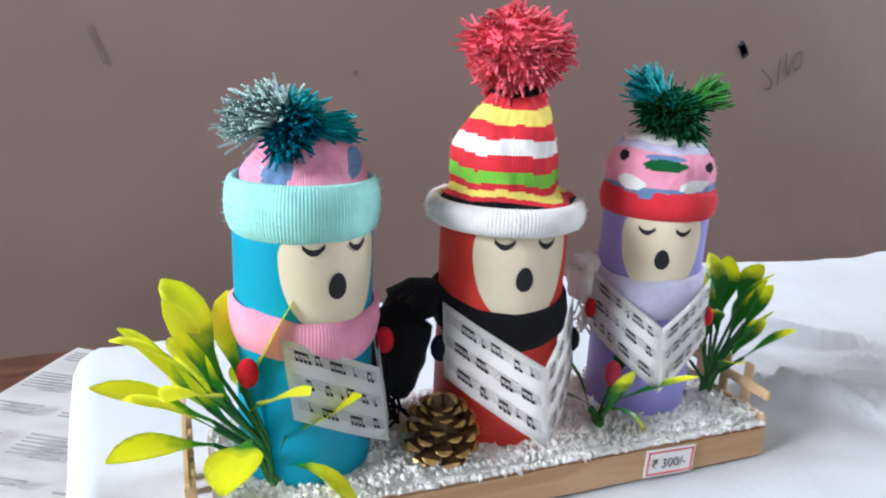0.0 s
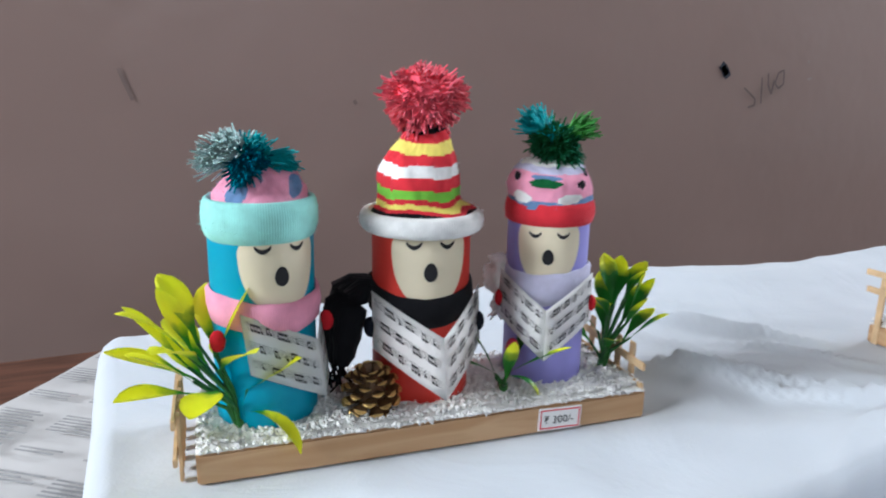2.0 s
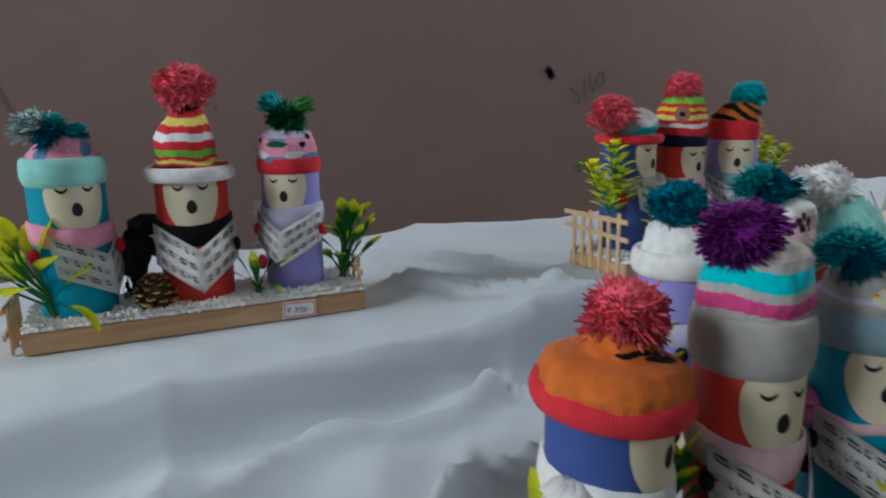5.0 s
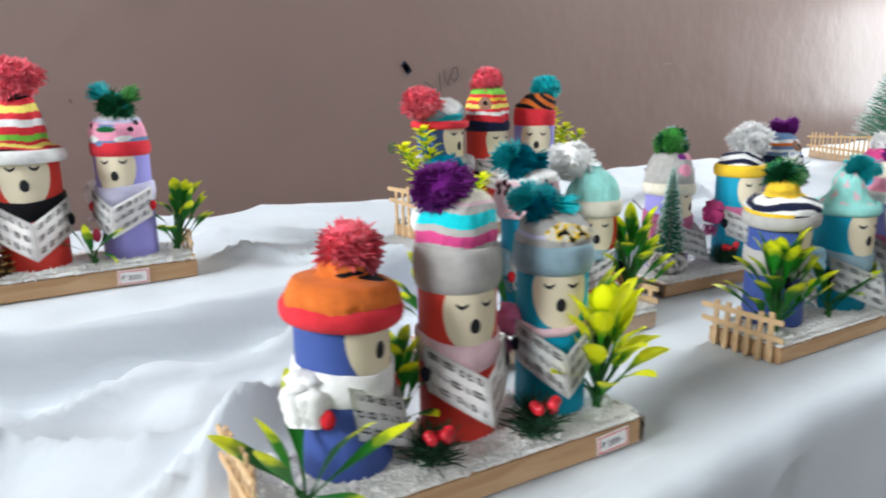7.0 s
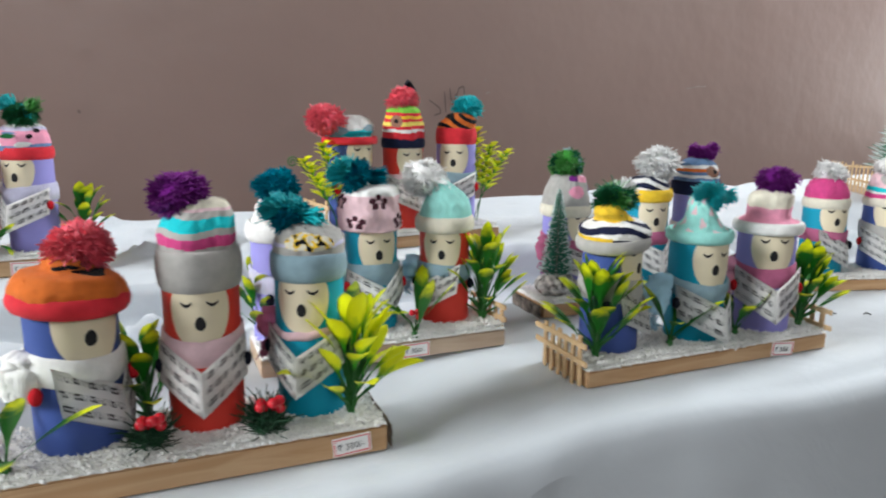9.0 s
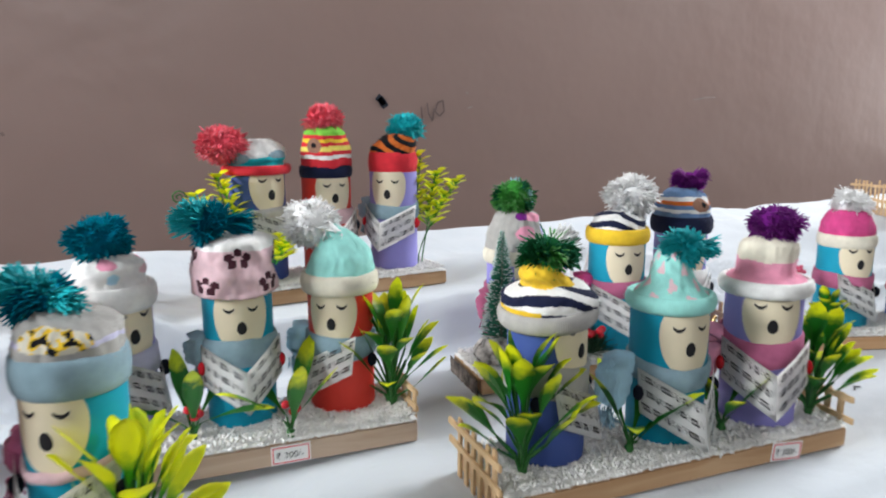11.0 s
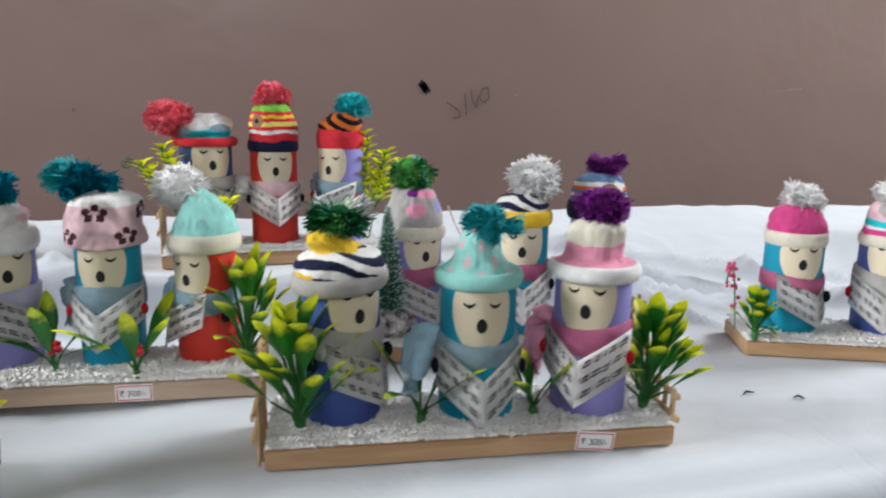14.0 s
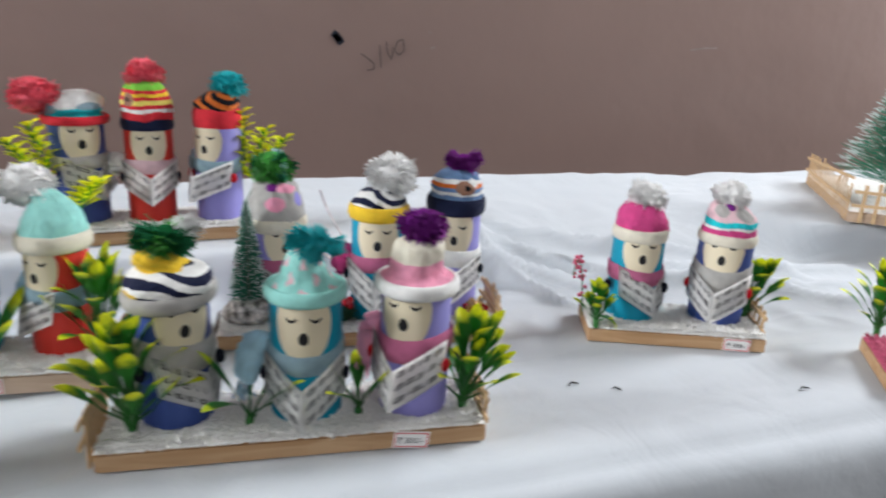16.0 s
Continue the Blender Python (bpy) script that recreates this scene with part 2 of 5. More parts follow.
# ---- building helpers ----
def part(name, bm, material, parent=None, label="", smooth=True):
    me = bpy.data.meshes.new(name)
    bm.normal_update()
    bm.to_mesh(me)
    bm.free()
    for m in (material if isinstance(material, (list, tuple)) else [material]):
        me.materials.append(m)
    if smooth:
        for p in me.polygons:
            p.use_smooth = True
    ob = new(name, me)
    if parent is not None:
        ob.parent = parent
    if label:
        ob["label"] = label
    return ob


def thing(name, m, label, category, group="", kind=""):
    ob = new(name)
    ob.matrix_basis = m
    ob.empty_display_size = 0.01
    return tagged(ob, label, category, group, kind)


def box(bm, x0, x1, y0, y1, z0, z1, m=None, bev=0.0, mi=0):
    v = [bm.verts.new((x, y, z)) for z in (z0, z1) for x, y in ((x0, y0), (x1, y0), (x1, y1), (x0, y1))]
    fs = [bm.faces.new([v[i] for i in q]) for q in ((3, 2, 1, 0), (4, 5, 6, 7), (0, 1, 5, 4), (1, 2, 6, 5), (2, 3, 7, 6), (3, 0, 4, 7))]
    for f in fs:
        f.material_index = mi
    if m is not None:
        bmesh.ops.transform(bm, matrix=m, verts=v)
    if bev:
        bmesh.ops.bevel(bm, geom=list({e for f in fs for e in f.edges}), offset=bev, segments=2, affect="EDGES")
    return v


def revolve(bm, rings, seg=48, cap=True, mi=None, wob=None):
    """Rings of (radius, z, offset x, offset y); mi(theta, k) gives the face's material."""
    rows = []
    for k, (r, z, ox, oy) in enumerate(rings):
        row = []
        for i in range(seg):
            a = 2 * math.pi * i / seg
            rr = r * (1 + (wob(a, k) if wob else 0))
            row.append(bm.verts.new((ox + rr * math.sin(a), oy - rr * math.cos(a), z)))
        rows.append(row)
    for k in range(len(rows) - 1):
        for i in range(seg):
            f = bm.faces.new((rows[k][i], rows[k][(i + 1) % seg], rows[k + 1][(i + 1) % seg], rows[k + 1][i]))
            if mi:
                f.material_index = mi(2 * math.pi * (i + 0.5) / seg, k)
    if cap:
        f = bm.faces.new(rows[-1])
        if mi:
            f.material_index = mi(0, len(rows) - 2)
        bm.faces.new(list(reversed(rows[0])))
    return rows


def tube(bm, pts, rads, seg=6, mi=0):
    prev = None
    pts = [Vector(p) for p in pts]
    for k, p in enumerate(pts):
        d = (pts[min(k + 1, len(pts) - 1)] - pts[max(k - 1, 0)]).normalized()
        u = d.cross(Vector((0.31, 0.17, 0.94))).normalized()
        w = d.cross(u)
        r = rads[k] if isinstance(rads, (list, tuple)) else rads
        row = [bm.verts.new(p + r * (math.cos(2 * math.pi * i / seg) * u + math.sin(2 * math.pi * i / seg) * w)) for i in range(seg)]
        if prev:
            for i in range(seg):
                bm.faces.new((prev[i], prev[(i + 1) % seg], row[(i + 1) % seg], row[i])).material_index = mi
        else:
            bm.faces.new(row).material_index = mi
        prev = row
    bm.faces.new(list(reversed(prev))).material_index = mi


def ball(bm, c, r, mi=0, sub=2, squash=(1, 1, 1)):
    res = bmesh.ops.create_icosphere(bm, subdivisions=sub, radius=r)
    bmesh.ops.scale(bm, vec=squash, verts=res["verts"])
    bmesh.ops.translate(bm, vec=c, verts=res["verts"])
    for f in {f for v in res["verts"] for f in v.link_faces}:
        f.material_index = mi


# ---- structure ----
def smooth(a, b, t):
    t = min(1.0, max(0.0, (t - a) / (b - a)))
    return t * t * (3 - 2 * t)


LEFT, RIGHT, FRONT, BACK, TIER, DIP = 0.088, 2.45, -0.208, 0.372, 0.045, -0.009


def ridge(x, y, x0, y0, ang, length, width, height):
    a = radians(ang)
    u, v = (x - x0) * math.cos(a) + (y - y0) * math.sin(a), -(x - x0) * math.sin(a) + (y - y0) * math.cos(a)
    v += 0.012 * math.sin(u * 30)
    return height * math.exp(-abs(v) / width) * math.exp(-(u / length) ** 4)


FOLDS = [(0.30, 0.075, 14, 0.17, 0.007, 0.010), (0.20, 0.02, -14, 0.10, 0.008, 0.009), (0.34, 0.0, 32, 0.13, 0.007, 0.012), (0.18, -0.08, 10, 0.10, 0.010, 0.010), (0.26, -0.03, 44, 0.10, 0.006, 0.009),
         (0.42, 0.055, -22, 0.09, 0.007, 0.009), (0.14, 0.02, 62, 0.10, 0.010, 0.007), (0.26, -0.085, -30, 0.08, 0.006, 0.007), (0.45, 0.17, -38, 0.10, 0.005, 0.006), (0.22, -0.14, 4, 0.12, 0.008, 0.008),
         (0.42, 0.19, -34, 0.09, 0.004, 0.005), (0.47, 0.27, -26, 0.12, 0.005, 0.005), (0.50, 0.21, -30, 0.10, 0.004, 0.004), (0.46, 0.14, 24, 0.07, 0.005, 0.004), (0.42, 0.33, -16, 0.10, 0.005, 0.004),
         (0.98, 0.13, -30, 0.14, 0.008, 0.010), (1.08, 0.10, -26, 0.18, 0.007, 0.009), (1.16, 0.13, -24, 0.20, 0.007, 0.008), (1.28, 0.10, -20, 0.20, 0.008, 0.008), (1.02, 0.06, -42, 0.10, 0.006, 0.008),
         (1.22, 0.04, -14, 0.20, 0.008, 0.008), (1.30, -0.01, -10, 0.18, 0.008, 0.006), (1.0, -0.13, 4, 0.16, 0.004, 0.003), (1.15, -0.175, -5, 0.22, 0.004, 0.0035), (1.05, -0.155, -10, 0.14, 0.004, 0.003),
         (0.48, 0.36, -8, 0.14, 0.009, 0.003), (0.40, 0.30, -50, 0.12, 0.006, 0.003), (0.95, -0.20, -24, 0.10, 0.005, 0.004), (0.62, 0.085, 10, 0.14, 0.006, 0.004), (0.55, 0.09, -16, 0.08, 0.005, 0.004)]
STANDS = [(0.22, 0.24, 0.13, 0.05), (0.65, 0.20, 0.12, 0.05), (0.37, -0.11, 0.13, 0.05), (0.55, -0.01, 0.11, 0.05), (0.75, -0.12, 0.13, 0.05), (0.83, 0.03, 0.13, 0.05), (1.09, -0.04, 0.10, 0.06)]


def cloth_z(x, y):
    w = 0.018 + 0.20 * (smooth(0.92, 1.12, x) - smooth(1.28, 1.42, x))
    z = TIER * smooth(0.098 - 0.3 * (w - 0.018), 0.098 + w, y + 0.006 * math.sin(9 * x))
    z += 0.013 * smooth(0.285, BACK, y) * (1 - 0.6 * smooth(1.28, 1.46, x))
    z += DIP * (1 - smooth(0.50, 0.62, x)) * (1 - smooth(-0.055, 0.02, y))
    f = 1.9 * sum(ridge(x, y, *q) for q in FOLDS) + 0.004 * noise.noise((x * 9, y * 14, 0.3)) + 0.0015 * noise.noise((x * 34, y * 40, 2.0))
    bend = 0.05 * noise.noise((x * 5, y * 5, 7.0))
    f += (0.004 + 0.006 * (1 - smooth(0.45, 0.6, x))) * (0.4 - abs(noise.noise((x * 6 + 8 * bend, y * 9 + 3 * x, 4.0)))) + 0.0045 * (0.35 - abs(noise.noise((x * 15 - 6 * y, y * 19 + 9 * bend, 9.0))))
    keep = 1.0
    for cx, cy, hw, hd in STANDS:
        keep = min(keep, max(smooth(hw - 0.01, hw + 0.04, abs(x - cx)), smooth(hd - 0.01, hd + 0.03, abs(y - cy))))
    flat = 1 - 0.85 * smooth(0.44, 0.54, x) * (1 - smooth(-0.10, -0.03, y))
    return z + f * keep * flat


def make_cloth():
    bm = bmesh.new()
    xs = [LEFT + 0.005 * i for i in range(254)] + [1.36 + 0.02 * i for i in range(55)]
    ys = [FRONT + 0.005 * i for i in range(int((BACK - FRONT) / 0.005) + 1)]
    # fold-over strips on the edges
    strip = [0.0, 0.004, 0.010, 0.018, 0.03, 0.06, 0.10, 0.16, 0.24, 0.34, 0.5]
    gx = [(LEFT, d) for d in (0.088, 0.06, 0.03, 0.018, 0.010, 0.004)] + [(x, 0) for x in xs]
    gy = [(FRONT, d) for d in reversed(strip[1:])] + [(y, 0) for y in ys] + [(ys[-1], d) for d in strip[1:]]
    grid = []
    for x, dx in gx:
        col = []
        for j, (y, dy) in enumerate(gy):
            z = cloth_z(x, y)
            y += 0.03 * smooth(1.30, 1.50, x) * smooth(0.30, BACK, y)
            sign = -1 if j < len(strip) - 1 else 1
            bulge = 0.014
            px = x - (min(dx, bulge) * 0.9 + 0.02 * dx) - 0.012 * dx * math.sin(30 * y)
            y += 0.036 * (1 - smooth(0.50, 0.86, x)) * (1 - smooth(FRONT, FRONT + 0.07, y))
            z -= 0.007 * (1 - smooth(FRONT, FRONT + 0.022, y)) ** 2
            py = y - 0.14 * dy * (sign < 0) * smooth(0.80, 1.02, x) + sign * (min(dy, bulge) * 0.9 + 0.10 * dy * (sign < 0)) + sign * 0.03 * dy * math.sin(14 * x + 2 * math.sin(5 * x))
            pz = z - max(0, dx - 0.006) - max(0, dy - 0.006)
            if dx and dy:
                pz = z - max(dx, dy)
            col.append(bm.verts.new((px, py, pz)))
        grid.append(col)
    for i in range(len(grid) - 1):
        for j in range(len(grid[0]) - 1):
            bm.faces.new((grid[i][j], grid[i + 1][j], grid[i + 1][j + 1], grid[i][j + 1]))
    ob = part("tablecloth", bm, M_cloth)
    return tagged(ob, "creased white cotton cloth draped over a stepped display table", "tablecloth")


def slab(name, x0, x1, y0, y1, z0, z1, m, label="", cat=""):
    bm = bmesh.new()
    box(bm, x0, x1, y0, y1, z0, z1)
    return tagged(part(name, bm, m, smooth=False), label, cat, kind="structure")


WALL = 0.79
slab("wall_north", -2.5, 3.6, WALL, WALL + 0.15, -0.75, 2.4, M_wall, "brown gloss-painted wall with scuffs behind the table", "wall")
# floor and ceiling are out of view, added to close the room for bounce light
slab("floor", -2.5, 3.6, -3.1, WALL, -0.85, -0.75, M_floor, "unseen plain concrete floor added to close the room", "floor")
slab("ceiling", -2.5, 3.6, -3.1, WALL + 0.15, 2.4, 2.5, M_plaster, "unseen plain plaster ceiling added to close the room", "ceiling")


def opening_wall(name, axis, at, a0, a1, big, frame_name, low=None):
    """An unseen plaster wall with one or two lamp openings (from, to, bottom, top) and their frames."""
    lo, hi = sorted(at)
    c = (lo + hi) / 2

    def b(m, p, q, r, t, d0, d1):
        box(m, d0, d1, p, q, r, t) if axis == "x" else box(m, p, q, d0, d1, r, t)

    bm = bmesh.new()
    x = a0
    for o0, o1, z0, z1 in [big] + ([low] if low else []):
        for p, q, r, t in ((x, o0, -0.75, 2.4), (o0, o1, -0.75, z0), (o0, o1, z1, 2.4)):
            b(bm, p, q, r, t, lo, hi)
        x = o1
        fr = bmesh.new()
        for p, q, r, t in ((o0, o0 + 0.04, z0, z1), (o1 - 0.04, o1, z0, z1), (o0 + 0.04, o1 - 0.04, z0, z0 + 0.04), (o0 + 0.04, o1 - 0.04, z1 - 0.04, z1)):
            b(fr, p, q, r, t, c - 0.02, c + 0.02)
        tagged(part(frame_name, fr, M_brown_top, smooth=False), "unseen brown wooden frame added round a lamp opening", "window", kind="structure")
        frame_name = frame_name[:-1] + "4"
    b(bm, x, a1, -0.75, 2.4, lo, hi)
    tagged(part(name, bm, M_plaster, smooth=False), "unseen plain plaster wall added to close the room, with lamp opening", "wall", kind="structure")


# south and west openings are assumed, out of view; east one follows the wall reflection
opening_wall("wall_south", "y", (-3.1, -3.25), -2.5, 3.6, (-0.45, 1.05, 1.25, 2.05), "window_1")
opening_wall("wall_west", "x", (-2.5, -2.65), -3.25, WALL + 0.15, (-0.52, 0.74, 0.9, 2.0), "window_2")
opening_wall("wall_east", "x", (3.6, 3.75), -3.25, WALL + 0.15, (-0.28, 0.72, 0.02, 2.2), "window_3")
make_cloth()

# ---- table under the cloth, side table with newspaper ----
def make_table(x0, x1, y0, y1, top, foot, material, label, inset=0.06):
    t = thing("table", pose((x0 + x1) / 2, (y0 + y1) / 2, foot), label, "table")
    w, d, h = (x1 - x0) / 2, (y1 - y0) / 2, top - foot
    bm = bmesh.new()
    box(bm, -w, w, -d, d, h - 0.03, h, bev=0.003)
    part("tabletop", bm, material, t, smooth=False)
    for sx in (-1, 1):
        for sy in (-1, 1):
            bm = bmesh.new()
            cx, cy = sx * (w - inset), sy * (d - 0.06)
            box(bm, cx - 0.025, cx + 0.025, cy - 0.025, cy + 0.025, 0, h - 0.03, bev=0.003)
            part("leg", bm, material, t, smooth=False)
    return t


make_table(LEFT + 0.01, RIGHT - 0.02, FRONT + 0.075, BACK - 0.012, -0.028, -0.75, M_brown_top, "brown wooden table hidden under a white cloth", 0.45)
make_table(-0.9, 0.33, -0.1, 0.635, -0.05, -0.75, M_brown_top, "dark brown wooden side table with newspapers on it")


def newspaper(m, w, h, seed):
    rnd = random.Random(seed)
    t = thing("newspaper", m, "grey printed newspaper sheet lying on the brown side table", "newspaper", "newspapers")
    bm = bmesh.new()
    n = 14
    g = [[bm.verts.new((w * i / n, h * j / n, 0.002 + 0.003 * noise.noise((i * 0.4, j * 0.3, seed)))) for j in range(n + 1)] for i in range(n + 1)]
    for i in range(n):
        for j in range(n):
            bm.faces.new((g[i][j], g[i + 1][j], g[i + 1][j + 1], g[i][j + 1]))
    part("sheet", bm, mat("newsprint", (0.52, 0.51, 0.50), 0.85, 0.06, 20, 0.1, 200), t)
    bm = bmesh.new()
    for c in range(4):
        y = h - 0.02
        while y > 0.015:
            if rnd.random() < 0.12:
                y -= 0.02
            x0 = 0.012 + c * (w - 0.02) / 4
            box(bm, x0, x0 + (w - 0.03) / 4 * rnd.uniform(0.5, 0.92), y, y + 0.0018, 0.0065, 0.0068)
            y -= 0.0042
    part("print", bm, mat("newsprint_ink", (0.30, 0.30, 0.30), 0.9, 0.2, 90, 0), t, "rows of unreadable grey print", smooth=False)["kind"] = "stuff"
    return t


newspaper(pose(-0.139, 0.345, -0.0495, 0, 0, -35), 0.24, 0.35, 1)
newspaper(pose(-0.30, 0.02, -0.0465, 0, 0, -8), 0.32, 0.40, 2)


# ---- wall marks ----
def wall_mark(name, pts, width, material, label):
    bm = bmesh.new()
    for stroke in pts:
        for (x0, z0), (x1, z1) in zip(stroke, stroke[1:]):
            d = Vector((x1 - x0, 0, z1 - z0))
            n = Vector((-d.z, 0, d.x)).normalized() * width / 2
            a, b = Vector((x0, WALL - 0.0012, z0)), Vector((x1, WALL - 0.0012, z1))
            bm.faces.new([bm.verts.new(p) for p in (a - n, b - n, b + n, a + n)])
    return tagged(part(name, bm, material, smooth=False), label, "wall mark", kind="structure")


M_pencil = mat("pencil_scrawl", (0.15, 0.108, 0.098), 0.6, 0.2, 80, 0)
M_smudge = mat("rub_mark", (0.20, 0.142, 0.126), 0.5, 0.2, 60, 0)
M_chip = mat("paint_chip", (0.02, 0.025, 0.04), 0.6, 0.2, 80, 0)
M_scratch = mat("scratch", (0.30, 0.25, 0.23), 0.6, 0.2, 80, 0)


# ---- dolls ----
def make_doll(cx, cy, z0, r, h, yaw, card, mouth, mitten, label, eye_tilt=0.0):
    """A card tube with a pasted face; one plain mesh."""
    mz = mouth - z0
    seg = 96
    zs = [0, 0.0006] + [0.0006 + (h - 0.0012) * k / 46 for k in range(1, 46)] + [h - 0.0006, h]
    fc, fa, fb = mz + 0.42 * r, 0.80, 1.10 * r

    bm = bmesh.new()
    rings = [(r * (0.985 if k in (0, len(zs) - 1) else 1.0), z, 0, 0) for k, z in enumerate(zs)]
    rows = revolve(bm, rings, seg, True)

    def skin(a, z, out=0.0004):
        return Vector(((r + out) * math.sin(a), -(r + out) * math.cos(a), z))

    # face: an oval patch that runs up under the hat
    top_z = h - 0.001
    na, nr = 40, 6
    prev = None
    for q in range(nr + 1):
        row = []
        for i in range(na):
            t = 2 * math.pi * i / na
            z = fc + (fb if math.sin(t) < 0 else top_z - fc) * (q / nr) * (math.sin(t) if math.sin(t) < 0 else min(1.0, 1.6 * math.sin(t)))
            row.append(bm.verts.new(skin(fa * (q / nr) * math.copysign(abs(math.cos(t)) ** 0.85, math.cos(t)), z, 0.00012)))
        if prev:
            for i in range(na):
                bm.faces.new((prev[i], prev[(i + 1) % na], row[(i + 1) % na], row[i])).material_index = 1
        prev = row
    # mouth: an upright oval; eyes: closed lids with lashes
    ring = [bm.verts.new(skin(0.135 * math.cos(t) * (1 - 0.12 * math.sin(t)), mz + 0.19 * r * math.sin(t))) for t in [2 * math.pi * i / 20 for i in range(20)]]
    c = bm.verts.new(skin(0, mz, 0.0006))
    for i in range(20):
        bm.faces.new((c, ring[i], ring[(i + 1) % 20])).material_index = 2
    for s in (-1, 1):
        pts = []
        for i in range(9):
            t = -1 + i / 4
            pts.append((s * 0.33 + 0.15 * t, mz + 0.575 * r - 0.090 * r * (1 - t * t) + 0.02 * r * s * eye_tilt))
        for (a0, q0), (a1, q1) in zip(pts, pts[1:]):
            wd = r * (0.046 - 0.012 * abs(a0 + a1 - s * 0.66) / 0.3)
            bm.faces.new([bm.verts.new(skin(a, z)) for a, z in ((a0, q0 - wd), (a1, q1 - wd), (a1, q1 + wd), (a0, q0 + wd))]).material_index = 2
    # felt mittens that hold the sheet
    if mitten is not None:
        for s in (-1, 1):
            ball(bm, (s * 1.10 * r, -0.50 * r, mz - 1.22 * r), 0.21 * r, 3, 2, (0.7, 0.8, 1.05))
    ob = part("doll", bm, [CARD[card], M_face, M_ink, M_felt_black if mitten != "red" else M_felt_red])
    ob.matrix_basis = pose(cx, cy, z0, 0, 0, yaw)
    return tagged(ob, label, "doll", "carol singer dolls")


def strand(bm, c, d, ln, w, mi, rnd, curl=0.25, start=0.5):
    d = d.normalized()
    bend = Vector((rnd.uniform(-1, 1), rnd.uniform(-1, 1), rnd.uniform(-1.2, 0.5))) * curl * ln
    side = d.orthogonal().normalized() * rnd.uniform(-0.07, 0.07) * ln
    ph = rnd.uniform(0, 6)
    pts = [c + d * ln * t + bend * ((t - start) / (1 - start)) ** 2 + side * math.sin(t * 9 + ph) for t in (start, 0.5 + 0.5 * start, 1.0)]
    tube(bm, pts, [w, w * 1.1, w * 0.8], 3, mi)


# bundles of yarn ends: direction of each bundle, its length, its spread and its colour's place in the list
BUNDLES = {
    "tuft": [((-1.0, -0.2, 0.22), 1.10, 0.17, 2), ((-0.62, -0.3, 0.62), 0.95, 0.17, 2), ((1.0, -0.3, -0.02), 1.15, 0.13, 1), ((0.25, -0.4, 0.55), 0.75, 0.24, 1), ((-0.35, -0.8, -0.30), 0.85, 0.20, 0), ((0.15, -0.9, 0.1), 0.75, 0.25, 0), ((0.3, 0.8, 0.1), 0.80, 0.30, 0), ((-0.1, -0.4, -0.8), 0.80, 0.20, 0)],
    "horns": [((-0.75, -0.1, 0.75), 1.15, 0.15, 0), ((0.95, -0.2, 0.60), 1.15, 0.14, 3), ((0.30, -0.8, 0.0), 0.80, 0.26, 1), ((-0.4, -0.7, -0.1), 0.80, 0.26, 1), ((0.45, -0.3, -0.55), 0.90, 0.20, 2), ((-0.4, 0.6, 0.2), 0.80, 0.30, 2), ((0.4, 0.7, 0.0), 0.80, 0.30, 1), ((0.05, -0.4, 0.35), 0.62, 0.22, 2)],
    "bow": [((-1.0, -0.1, 0.42), 1.05, 0.20, 0), ((1.0, -0.15, 0.45), 1.10, 0.20, 2), ((-0.7, -0.6, -0.15), 0.85, 0.24, 1), ((0.65, -0.7, -0.1), 0.90, 0.24, 0), ((0.0, -0.85, 0.10), 0.70, 0.24, 0), ((0.8, 0.4, 0.1), 0.95, 0.26, 1), ((-0.8, 0.4, 0.1), 0.95, 0.26, 0), ((0.0, 0.2, -0.7), 0.70, 0.26, 3)],
}


def pompom(c, r, colours, parent, seed, style="ball", n=2100, lab=""):
    """A yarn pompom: many wool ends tied in the middle, in uneven tufts or in splayed bundles."""
    rnd = random.Random(seed)
    bm = bmesh.new()
    c = Vector(c)
    wide = rnd.uniform(-0.5, 0.5)
    tufts = 46
    for i in range(n):
        if style == "ball":
            q = i % tufts
            z = 1 - 2 * (q + 0.5) / tufts
            a = q * 2.39996 + seed
            d = Vector((math.sqrt(1 - z * z) * math.cos(a), math.sqrt(1 - z * z) * math.sin(a), z))
            lump = noise.noise(d * 1.9 + Vector((seed, 0, 0))) + 0.6 * noise.noise(d * 5.0 + Vector((0, seed, 0)))
            flat = 1 + 0.16 * (d.x * math.cos(wide) + d.z * math.sin(wide)) ** 2 - 0.12 * d.z * d.z
            key = 0.5 + 0.75 * noise.noise(d * 1.5 + Vector((0, seed, 0)))
            mi = min(len(colours) - 1, max(0, int(key * len(colours))))
            d += Vector((rnd.gauss(0, 1), rnd.gauss(0, 1), rnd.gauss(0, 1))) * 0.15
            ln = r * flat * (0.94 + 0.24 * lump) * rnd.uniform(0.90, 1.08)
            strand(bm, c, d, ln, r * 0.034, mi, rnd, 0.15, 0.60)
        else:
            (bx, by, bz), far, spread, tone = BUNDLES[style][i % 8]
            d = Vector((bx + rnd.gauss(0, spread), by + rnd.gauss(0, spread), bz + rnd.gauss(0, spread)))
            strand(bm, c, d, r * far * rnd.uniform(0.80, 1.05), r * 0.029, min(tone, len(colours) - 1), rnd, 0.20, 0.15)
    ball(bm, c, r * (0.50 if style != "ball" else 0.86 if colours[0] == "white" else 0.82), 0, 3)
    ob = part("pompom", bm, [YARN[k] for k in colours], parent, lab)
    ob["kind"] = "stuff"
    return ob


